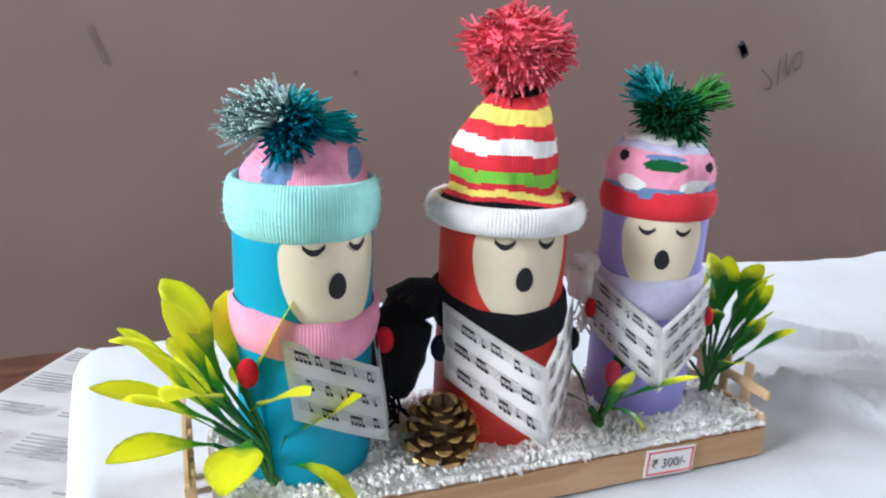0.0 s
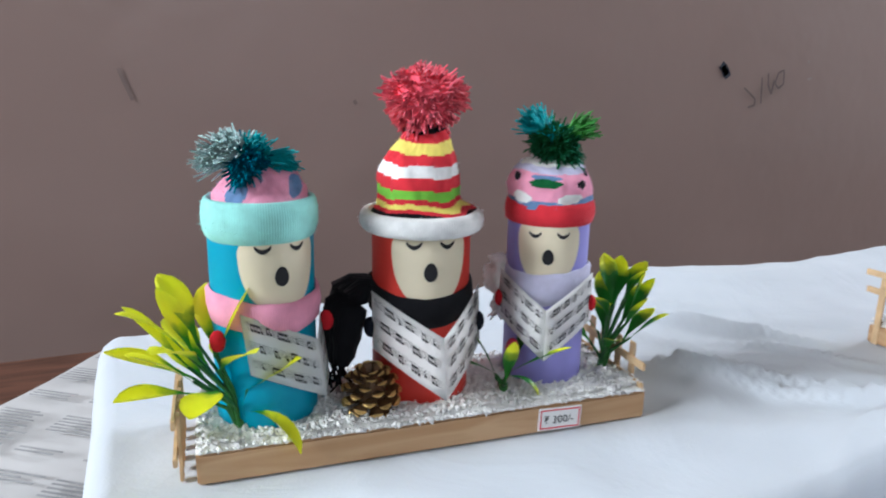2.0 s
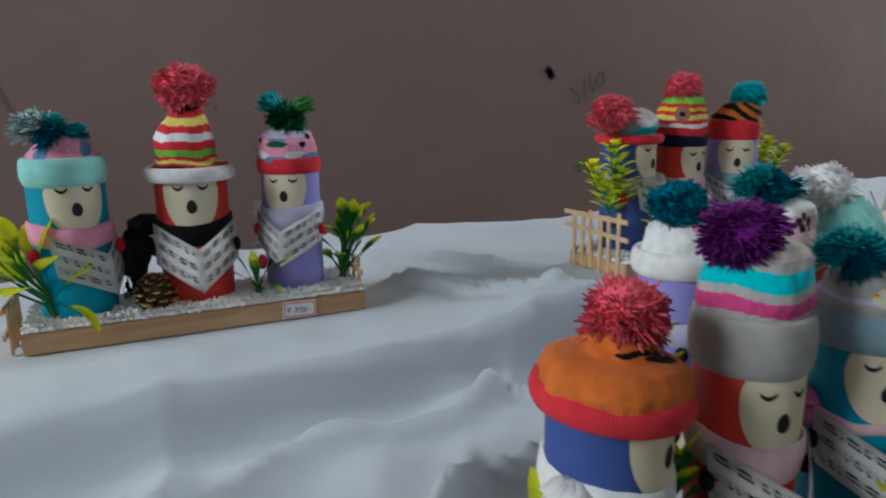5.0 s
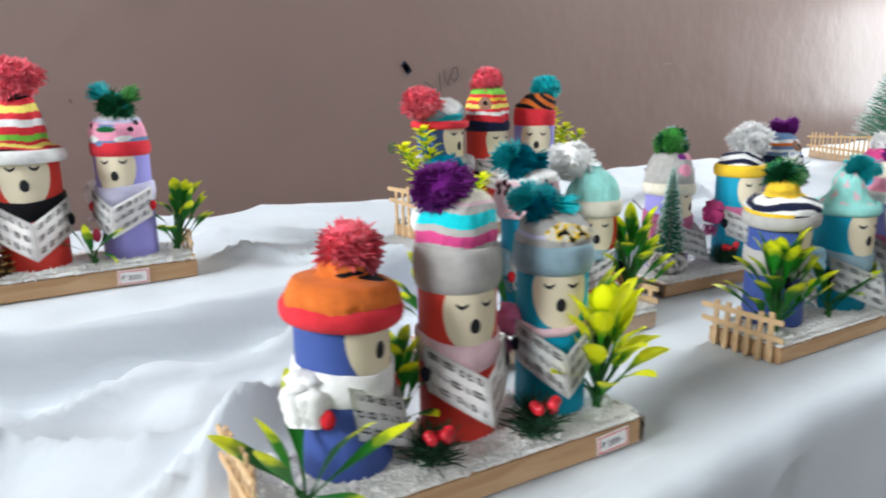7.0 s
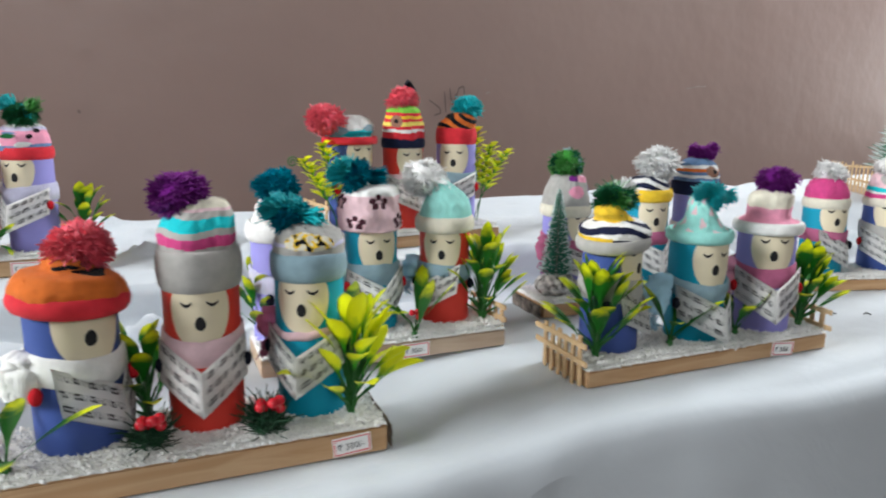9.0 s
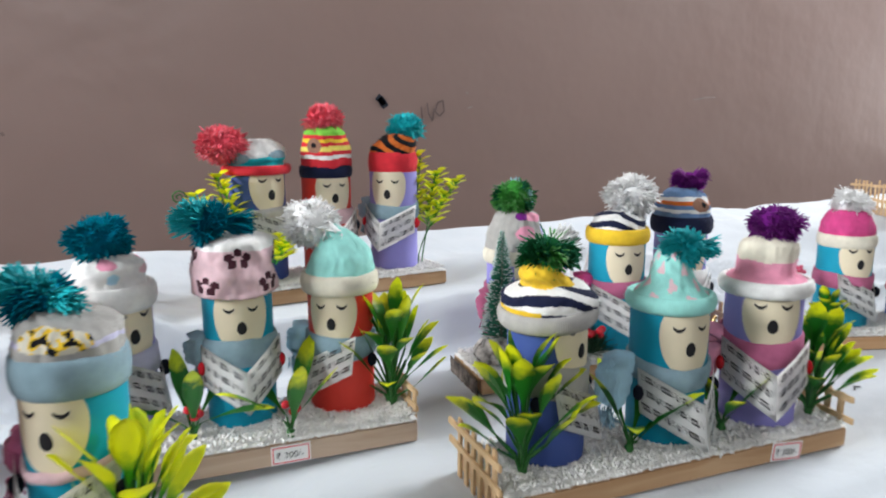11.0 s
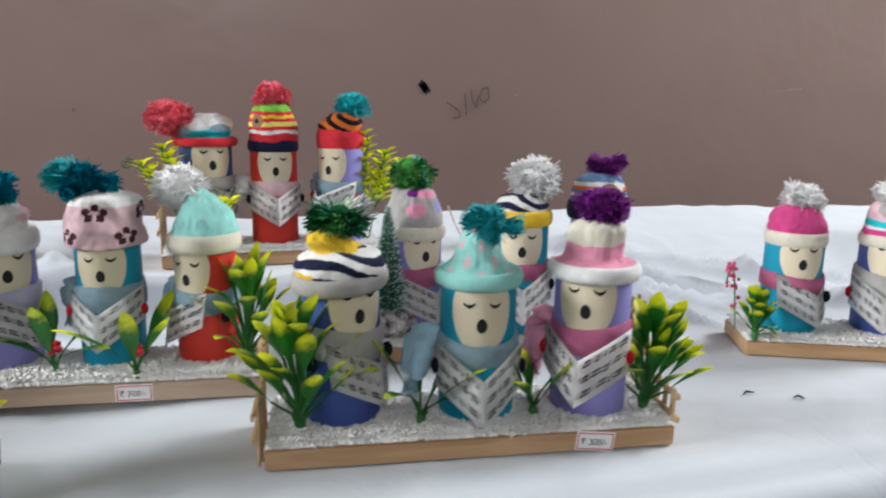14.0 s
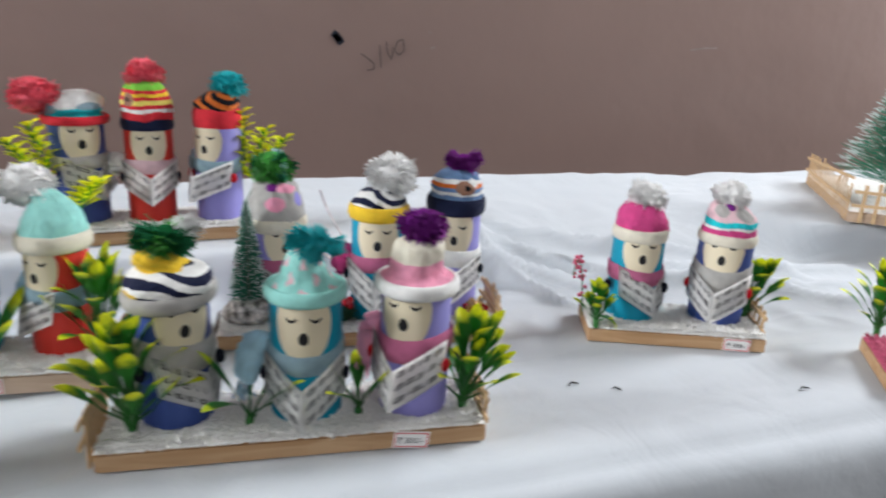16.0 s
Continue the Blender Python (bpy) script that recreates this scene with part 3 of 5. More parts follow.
def hat(doll, r, top, brim, crown, paint, pom, label, seed, tilt=(0, 0)):
    """top: height of the brim's lower edge on the doll. brim: (radius, height, colour, roll) in tube radii. crown: rings (z, radius, x, y) in tube
    radii above the brim's lower edge. paint(theta, z) names the wool of a spot of the crown."""
    base = doll.matrix_basis @ pose(0, 0, top, tilt[0], tilt[1], 0)
    t = thing("knitted_hat", base, label, "hat", "knitted hats")
    rb, hb, colour, roll = brim
    if hb:
        bm = bmesh.new()
        rings = []
        n = 14
        for k in range(n + 1):
            a = math.pi * 1.9 * k / n - math.pi * 0.45
            rings.append((r * (rb - roll + roll * math.cos(a)), r * (hb / 2 + hb / 2 * math.sin(a)), 0, 0))
        revolve(bm, rings, 72, False, None, lambda a, k: 0.012 * noise.noise((math.sin(a) * 2, math.cos(a) * 2, seed + k * 0.1)))
        rb_faces, rq = bm.faces[:], random.Random(seed + 5)
        bm.normal_update()
        tips = bmesh.new()
        for q in range(500):
            f = rq.choice(rb_faces)
            d0 = f.calc_center_median()
            n0 = Vector((d0.x, d0.y, 0)).normalized() + Vector((rq.uniform(-1, 1), rq.uniform(-1, 1), rq.uniform(-1, 1))) * 0.8
            tube(tips, [d0, d0 + n0.normalized() * r * rq.uniform(0.03, 0.07)], [0.00011, 0.00005], 3)
        cuff = part("brim", bm, WOOL[colour], t)
        part("fuzz", tips, YARN[colour], cuff)["kind"] = "stuff"
    # crown: smooth rings between the given ones
    bm = bmesh.new()
    rings, zz = [], []
    m = 13
    for q in range(len(crown) - 1):
        p0, p1, p2, p3 = crown[max(q - 1, 0)], crown[q], crown[q + 1], crown[min(q + 2, len(crown) - 1)]
        for s in range(m):
            u = s / m
            val = [0.5 * (2 * b + (c - a) * u + (2 * a - 5 * b + 4 * c - d) * u * u + (3 * b - a - 3 * c + d) * u ** 3) for a, b, c, d in zip(p0, p1, p2, p3)]
            rings.append((max(0.02, val[1]) * r, val[0] * r, val[2] * r, val[3] * r))
            zz.append(val[0])
    p = crown[-1]
    rings.append((max(0.02, p[1]) * r, p[0] * r, p[2] * r, p[3] * r))
    zz.append(p[0])
    names = []

    def mi(a, k):
        a = (a + math.pi) % (2 * math.pi) - math.pi
        z = zz[min(k, len(zz) - 1)]
        key = paint(a, z + 0.09 * noise.noise((math.sin(a) * 1.3, math.cos(a) * 1.3, seed + z)))
        if key not in names:
            names.append(key)
        return names.index(key)

    n_rings = len(rings)

    def folds(a, k):
        u = k / n_rings
        turn = a + 2.2 * u + 0.7 * math.sin(seed + 3 * u)
        gather = smooth(0.25, 0.75, u) * (0.055 * abs(math.sin(2.5 * turn + seed)) ** 0.6 + 0.035 * math.sin(9 * turn) * u)
        slump = 0.05 * math.sin(7 * u + 2 * math.sin(a + seed)) * smooth(0.15, 0.4, u)
        return 0.10 * noise.noise((math.sin(a) * 1.6, math.cos(a) * 1.6, seed + k * 0.05)) + 0.03 * noise.noise((math.sin(a) * 6, math.cos(a) * 6, seed + k * 0.12)) - gather + slump

    revolve(bm, rings, 128, True, mi, folds)
    fuzz = bmesh.new()
    rnd = random.Random(seed)
    faces = bm.faces[:]
    bm.normal_update()
    for q in range(700):
        f = rnd.choice(faces)
        n0 = f.normal + Vector((rnd.uniform(-1, 1), rnd.uniform(-1, 1), rnd.uniform(-1, 1))) * 0.9
        p0 = f.calc_center_median()
        tube(fuzz, [p0, p0 + n0.normalized() * r * rnd.uniform(0.03, 0.075)], [0.00012, 0.00005], 3, f.material_index)
    top_part = part("crown", bm, [WOOL[k] for k in names], t)
    part("fuzz", fuzz, [YARN[k] for k in names], top_part)["kind"] = "stuff"
    if pom:
        (px, py, pz), pr, cols, style = pom
        pompom((px * r, py * r, pz * r), pr * r * (0.92 if style == "ball" else 0.98), cols, t, seed, style)
    return t


def scarf(doll, r, mz, colour, tail, label, seed, wide=0.62, tail_colour=None):
    """A knitted band round the neck, crossed at the front, with a hanging tail on one side."""
    t = thing("scarf", doll.matrix_basis.copy(), label, "scarf", "scarves")
    bm = bmesh.new()
    seg = 64
    prof = [(1.01, 0), (1.07, 0.04), (1.10, wide * 0.5), (1.08, wide * 0.93), (1.01, wide)]
    rows = []
    for (pr, pz) in prof:
        row = []
        for i in range(seg):
            a = 2 * math.pi * i / seg
            sag = 0.10 * math.cos(a) + 0.05 * math.sin(2 * a + seed) + 0.03 * noise.noise((math.sin(a) * 3, math.cos(a) * 3, seed))
            z = mz - (0.62 + wide * 0.62) * r + (pz - sag) * r
            rr = pr * r * (1 + 0.02 * math.sin(5 * a + seed + pz * 4))
            row.append(bm.verts.new((rr * math.sin(a), -rr * math.cos(a), z)))
        rows.append(row)
    for k in range(len(rows) - 1):
        for i in range(seg):
            bm.faces.new((rows[k][i], rows[k][(i + 1) % seg], rows[k + 1][(i + 1) % seg], rows[k + 1][i]))
    part("band", bm, WOOL[colour], t)
    if tail:
        side, out, ln = tail
        rnd = random.Random(seed)
        top = Vector((side * 0.95 * r, 0.1 * r, mz - 0.55 * r))
        knot = top + Vector((side * out * 0.55 * r, 0, 0.12 * r))
        for q in range(3):
            bm = bmesh.new()
            off = Vector((side * (0.10 * q - 0.08) * r, (0.13 * q - 0.16) * r, 0.03 * r * q))
            pts, rad = [], []
            for i in range(11):
                u = i / 10
                c = top.lerp(knot, min(1, u * 3.5)) + off * min(1, u * 3) + Vector((side * out * r * 0.55 * max(0, u - 0.12), -0.15 * r * u, -ln * r * max(0, u - 0.16)))
                pts.append(c + Vector((0.02 * r * math.sin(9 * u + q), 0, 0)))
                rad.append(r * (0.15 + 0.19 * math.sin(math.pi * min(1, u * 0.95)) + 0.018 * math.sin(i * 3.0)))
            tube(bm, pts, rad, 10)
            end = part("tail", bm, WOOL[tail_colour or colour], t)
        if colour == "white":
            return t
        bm = bmesh.new()
        for v in range(22):
            c = top + Vector((side * out * r * rnd.uniform(0.8, 1.3), r * rnd.uniform(-0.5, 0.2), -ln * r * 0.80))
            tube(bm, [c, c + Vector((rnd.uniform(-0.1, 0.1) * r, rnd.uniform(-0.1, 0.1) * r, -0.25 * r)), c + Vector((rnd.uniform(-0.2, 0.2) * r, rnd.uniform(-0.2, 0.2) * r, -rnd.uniform(0.36, 0.52) * r))], 0.026 * r, 4)
        part("fringe", bm, YARN[tail_colour or colour], end)["kind"] = "stuff"
    return t


def song_sheet(doll, r, mz, seed, turn=0, skew=0.0, low=0.0):
    """A folded card with printed staves, held open in front of a doll."""
    t = thing("song_sheet", doll.matrix_basis @ pose(0, 0, 0, 0, 0, turn), "white folded song sheet with black music staves, held by doll", "song sheet", "song sheets")
    rnd = random.Random(seed)
    up = 1.15
    dep = 0.75 if abs(turn) > 8 else 1.0
    T0, B0 = Vector((0, -1.72 * dep * r, mz - (1.08 + low) * r)), Vector((0, -1.98 * dep * r, mz - (1.08 + up + low) * r))
    ink = bmesh.new()
    for s in (-1, 1):
        T1, B1 = Vector((s * 1.12 * r, -0.42 * r, mz - (0.46 + low - s * skew) * r)), Vector((s * 1.12 * r, -0.62 * r, mz - (0.46 + up + low - s * skew) * r))
        bm = bmesh.new()
        n = 6
        nrm = (T1 - T0).cross(B0 - T0).normalized()
        if nrm.y > 0:
            nrm = -nrm

        def at(u, v, out=0.0):
            bow = 0.06 * r * math.sin(math.pi * u)
            return T0.lerp(T1, u).lerp(B0.lerp(B1, u), v) + nrm * (bow + out)

        front = [[bm.verts.new(at(i / n, j / n)) for j in range(n + 1)] for i in range(n + 1)]
        for i in range(n):
            for j in range(n):
                bm.faces.new((front[i][j], front[i + 1][j], front[i + 1][j + 1], front[i][j + 1]))
        bmesh.ops.solidify(bm, geom=bm.faces[:], thickness=0.0004)
        part("panel", bm, M_paper, t)

        def bar(u0, u1, v0, v1):
            k = max(1, int((u1 - u0) * 8))
            for q in range(k):
                a, b = u0 + (u1 - u0) * q / k, u0 + (u1 - u0) * (q + 1) / k
                f = [ink.verts.new(at(u, v, 0.0006)) for u, v in ((a, v0), (b, v0), (b, v1), (a, v1))]
                ink.faces.new(f)

        for row in range(3):
            v0 = 0.09 + 0.31 * row
            for ln in range(5):
                bar(0.04, 0.95, v0 + 0.028 * ln, v0 + 0.028 * ln + 0.0045)
            u = 0.10
            while u < 0.9:
                g = rnd.choice((1, 2, 3, 4))
                hgt = v0 + rnd.uniform(0.0, 0.05)
                for q in range(g):
                    if u + 0.035 * q > 0.92:
                        break
                    bar(u + 0.04 * q - 0.004, u + 0.04 * q + 0.026, hgt + 0.07, hgt + 0.112)
                    bar(u + 0.04 * q + 0.018, u + 0.04 * q + 0.025, hgt, hgt + 0.09)
                if g > 1:
                    bar(u + 0.018, u + 0.04 * (g - 1) + 0.025, hgt - 0.014, hgt + 0.02)
                u += 0.04 * g + rnd.uniform(0.03, 0.13)
    part("music_print", ink, M_ink, t, "black printed staves and notes", smooth=False)["kind"] = "stuff"
    return t


# ---- plants ----
def blade(bm, lay, base, ang, rise, ln, w, curl, fold=0.25, thick=1.0):
    """One plastic leaf: a pointed blade with a folded midrib, arching outward."""
    n = 9
    ca, sa = math.cos(ang), math.sin(ang)
    p = Vector(base)
    el = rise
    rows = []
    for k in range(n + 1):
        u = k / n
        wid = w * 1.10 * (0.16 + 0.84 * smooth(0.10, 0.62, u)) * (max(0.03, 1 - ((u - 0.62) / 0.38) ** 2) ** 0.62 if u > 0.62 else 1.0)
        side = Vector((-sa, ca, 0))
        up = Vector((-math.sin(el) * ca, -math.sin(el) * sa, math.cos(el)))
        rows.append([bm.verts.new(p + side * wid * s + up * abs(s) * wid * fold) for s in (-1, -0.55, 0, 0.55, 1)])
        for v in rows[-1]:
            v[lay] = u
        el -= curl / n
        p = p + Vector((math.cos(el) * ca, math.cos(el) * sa, math.sin(el))) * ln / n
    for k in range(n):
        for j in range(4):
            bm.faces.new((rows[k][j], rows[k][j + 1], rows[k + 1][j + 1], rows[k + 1][j]))


def plant(x, y, z, leaves, ln, w, material, seed, label, berries=0, lean=(0, 0), rise=(0.7, 1.35), name="artificial_plant", flower=False, low=0):
    """A plastic spray of height ln: paddle leaves in tiers on thin stalks that fan out of one foot; few leaves make a low sprig."""
    rnd = random.Random(seed)
    t = thing(name, pose(x, y, z), label, "artificial plant", "artificial plants")
    bm = bmesh.new()
    big = leaves > 7
    wild = material is M_leaf_yellow and rise[0] < 0.3
    leaves = int(leaves * (1.15 if wild else 2.1)) if big else leaves + 1
    for k in range(leaves):
        a = k * 2.39996 + seed + rnd.uniform(-0.25, 0.25)
        u = 1 - (k + 0.5) / leaves
        if big:
            at = ln * ((0.25 + 0.30 * u) if wild else (0.18 + 0.44 * u))
            out = ln * (0.03 + 0.12 * (1 - u) + 0.05 * rnd.random())
            rs = (0.40 if wild else 0.72) + 0.72 * u + rnd.uniform(-0.15, 0.15)
            L = ln * (rnd.uniform(0.40, 0.55) if wild else rnd.uniform(0.34, 0.46))
        else:
            at, out = ln * rnd.uniform(0.14, 0.28), ln * 0.08
            rs = 0.48 + 0.80 * u + rnd.uniform(-0.12, 0.12)
            L = ln * rnd.uniform(0.72, 0.95)
        base = Vector((math.cos(a) * out + lean[0] * at, math.sin(a) * out + lean[1] * at, at))
        hd = Vector((math.cos(a) * math.cos(rs) + lean[0], math.sin(a) * math.cos(rs) + lean[1], 0))
        one = bmesh.new()
        lay = one.verts.layers.float.new("along")
        blade(one, lay, base, math.atan2(hd.y, hd.x), rs, L, w * rnd.uniform(0.92, 1.14) * (1.25 if wild else 1.0), rnd.uniform(-0.1, 0.8))
        bmesh.ops.solidify(one, geom=one.faces[:], thickness=0.0004)
        part("leaf", one, material, t)
        tube(bm, [(0, 0, -0.001), tuple(base * 0.5 + Vector((-base.x * 0.22, -base.y * 0.22, 0.001))), tuple(base * 1.02)], [0.0012, 0.0009, 0.0007], 5)
    ball(bm, (0, 0, 0.002), 0.0035, 0, 1, (0.9, 0.9, 1.6))
    part("stem", bm, M_stem, t)
    for k in range(low):
        one = bmesh.new()
        lay = one.verts.layers.float.new("along")
        blade(one, lay, Vector((0, 0, 0.008)), -0.7 + 0.5 * k, 0.6, ln * 0.52, w * 0.7, 1.9)
        part("leaf", one, material, t)
    for k in range(berries):
        a = k * 2.4
        bm = bmesh.new()
        ball(bm, (0.0035 * math.cos(a), 0.0035 * math.sin(a) - 0.003, ln * 0.34 + 0.0025 * (k % 2)), 0.0026, 0, 2)
        part("berry", bm, M_berry, t, "glossy red berry")
    if flower:
        bm = bmesh.new()
        ball(bm, (0.003, -0.002, ln * 0.52), 0.0042, 0, 2, (0.8, 0.8, 1.3))
        part("flower_bud", bm, mat("bud", (0.45, 0.02, 0.06), 0.5, 0.2, 200, 0), t, "dark red flower bud")
    return t


def berry_pick(x, y, z, r, seed):
    """A sprig of pine needles with a cluster of red berries."""
    rnd = random.Random(seed)
    t = thing("berry_pick", pose(x, y, z), "sprig of dark green needles with a cluster of red berries", "christmas sprig", "berry sprigs")
    bm = bmesh.new()
    for k in range(240):
        a, e = rnd.uniform(0, 6.283), rnd.uniform(0.05, 1.4)
        d = Vector((math.cos(a) * math.cos(e), math.sin(a) * math.cos(e), math.sin(e)))
        p = Vector((rnd.uniform(-0.3, 0.3) * r, rnd.uniform(-0.3, 0.3) * r, rnd.uniform(0, 0.6) * r))
        tube(bm, [p, p + d * r * rnd.uniform(0.5, 1.1)], [0.0005, 0.0003], 3)
    part("needle_tuft", bm, M_needle, t)["kind"] = "stuff"
    for k in range(7):
        a = k * 2.4
        bm = bmesh.new()
        ball(bm, (0.30 * r * math.cos(a), 0.30 * r * math.sin(a) - 0.35 * r, r * (0.95 + 0.16 * (k % 3))), 0.0032, 0, 2)
        part("berry", bm, M_berry, t)
    return t


def fir_tree(x, y, z, h, r, seed, base_label, snow=True):
    rnd = random.Random(seed)
    t = thing("bottle_brush_tree", pose(x, y, z), "small green bottle-brush fir tree with frosted tips", "christmas tree", "fir trees")
    bm = bmesh.new()
    tube(bm, [(0, 0, 0), (0, 0, h)], [0.0018, 0.0008], 6)
    part("trunk", bm, M_bark, t)
    bm = bmesh.new()
    n = 900
    for k in range(n):
        u = (k + 0.5) / n
        tier = 0.78 + 0.22 * (1 - ((u * 9) % 1))
        zz = h * (0.10 + 0.90 * u)
        L = r * (1 - u) ** 0.85 * tier + 0.0015
        a = k * 2.39996
        d = Vector((math.cos(a), math.sin(a), 0.28 + rnd.uniform(-0.15, 0.15)))
        p = Vector((0, 0, zz))
        q = p + d * L * 0.8
        tube(bm, [p, q], [0.0004, 0.0005], 3, 0)
        tube(bm, [q, p + d * L], [0.00055, 0.0004], 3, 1 if rnd.random() < 0.75 else 0)
    part("bristle", bm, [M_fir, M_frost], t, smooth=False)["kind"] = "stuff"
    return t


def pine_cone(x, y, z, r):
    t = thing("pine_cone", pose(x, y, z, 12, -6, 0), "brown pine cone with gold-painted scale tips standing in the snow", "pine cone")
    bm = bmesh.new()
    ball(bm, (0, 0, r * 0.95), r * 0.55, 0, 2, (1, 1, 1.35))
    part("core", bm, M_cone, t)
    n = 58
    for k in range(n):
        u = (k + 0.5) / n
        a = k * 2.39996
        el = -1.0 + 2.25 * u
        rad = r * (0.62 + 0.45 * math.sin(math.pi * min(1, 0.18 + 0.70 * u)))
        c = Vector((math.cos(a) * math.cos(el) * rad * 0.55, math.sin(a) * math.cos(el) * rad * 0.55, r * 0.92 + r * 0.95 * math.sin(el) * 0.8))
        d = Vector((math.cos(a) * math.cos(el), math.sin(a) * math.cos(el), math.sin(el) * 0.7 + 0.35)).normalized()
        s = Vector((-math.sin(a), math.cos(a), 0))
        nn = d.cross(s)
        L, w = r * 0.62 * (1 - 0.35 * u), r * 0.30 * (1.05 - 0.45 * u)
        bm = bmesh.new()
        pts = [(0, 0.35, 0), (0.5, 0.8, 0.05), (0.85, 1.0, 0.16), (1.0, 0.55, 0.30)]
        top, bot = [], []
        for (l, ww, lift) in pts:
            top.append([bm.verts.new(c + d * L * l + s * w * ww * q + nn * L * (-lift - 0.08 + 0.10 * abs(q))) for q in (-1, 0, 1)])
            bot.append([bm.verts.new(c + d * L * l + s * w * ww * q * 0.9 + nn * L * (-lift + 0.06)) for q in (-1, 0, 1)])
        for i in range(3):
            for j in range(2):
                m1 = 1 if i == 2 else 0
                bm.faces.new((top[i][j], top[i][j + 1], top[i + 1][j + 1], top[i + 1][j])).material_index = m1
                bm.faces.new((bot[i][j + 1], bot[i][j], bot[i + 1][j], bot[i + 1][j + 1])).material_index = m1
            for j in (0, 2):
                bm.faces.new((top[i][j], top[i + 1][j], bot[i + 1][j], bot[i][j])).material_index = 1 if i == 2 else 0
        for j in range(2):
            bm.faces.new((top[3][j], top[3][j + 1], bot[3][j + 1], bot[3][j])).material_index = 1
        part("scale", bm, [M_cone, M_gold], t, smooth=False)
    return t


# ---- trays ----
def fence(m, length, n, h, rails, seed, label="small pale lolly-stick fence glued to a tray end"):
    t = thing("stick_fence", m, label, "fence", "stick fences")
    rnd = random.Random(seed)
    for k in range(n):
        bm = bmesh.new()
        x = length * (k + 0.5) / n
        box(bm, x - 0.0022, x + 0.0022, -0.0008, 0.0008, 0, h * rnd.uniform(0.92, 1.04), pose(0, 0, 0, 0, rnd.uniform(-2, 2), 0), bev=0.0004)
        part("picket", bm, M_stick, t, smooth=False)
    for z in rails:
        bm = bmesh.new()
        box(bm, -0.006, length + 0.006, -0.0026, -0.0008, z * h - 0.0020, z * h + 0.0020, pose(0, 0, 0, 0, rnd.uniform(-4, 4), 0), bev=0.0004)
        part("rail", bm, M_stick, t, smooth=False)
    return t


def text_mesh(body, size):
    cu = bpy.data.curves.new("price", "FONT")
    cu.body, cu.size, cu.extrude, cu.offset = body, size, 0.0001, -0.00007
    tmp = bpy.data.objects.new("price", cu)
    scene.collection.objects.link(tmp)
    me = bpy.data.meshes.new_from_object(tmp.evaluated_get(bpy.context.evaluated_depsgraph_get()))
    bpy.data.objects.remove(tmp)
    return me


def price_tag(tray, x, z, tilt, front):
    m = tray.matrix_basis @ pose(x, front - 0.0006, z, 90, 0, 0) @ pose(0, 0, 0, 0, 0, tilt)
    t = thing("price_tag", m, "white paper price tag with a red border and handwritten 300/-", "price tag", "price tags")
    w, h = 0.0115, 0.0058
    bm = bmesh.new()
    box(bm, -w, w, -h, h, -0.0003, 0.0003)
    card = part("paper", bm, M_paper, t, smooth=False)
    bm = bmesh.new()
    for a, b, c, d in ((-w + 0.0008, w - 0.0008, h - 0.0014, h - 0.0008), (-w + 0.0008, w - 0.0008, -h + 0.0008, -h + 0.0014), (-w + 0.0008, -w + 0.0014, -h + 0.0008, h - 0.0008), (w - 0.0014, w - 0.0008, -h + 0.0008, h - 0.0008)):
        box(bm, a, b, c, d, 0.0003, 0.0005)
    part("border", bm, M_red_line, card, smooth=False)
    me = text_mesh("\u20b9 300/-", 0.0056)
    me.materials.append(M_ink)
    tx = new("handwriting", me)
    tx.parent = card
    tx.location = (-0.0088, -0.0022, 0.0005)
    tx["label"] = "dark ink price 300/-"
    return t


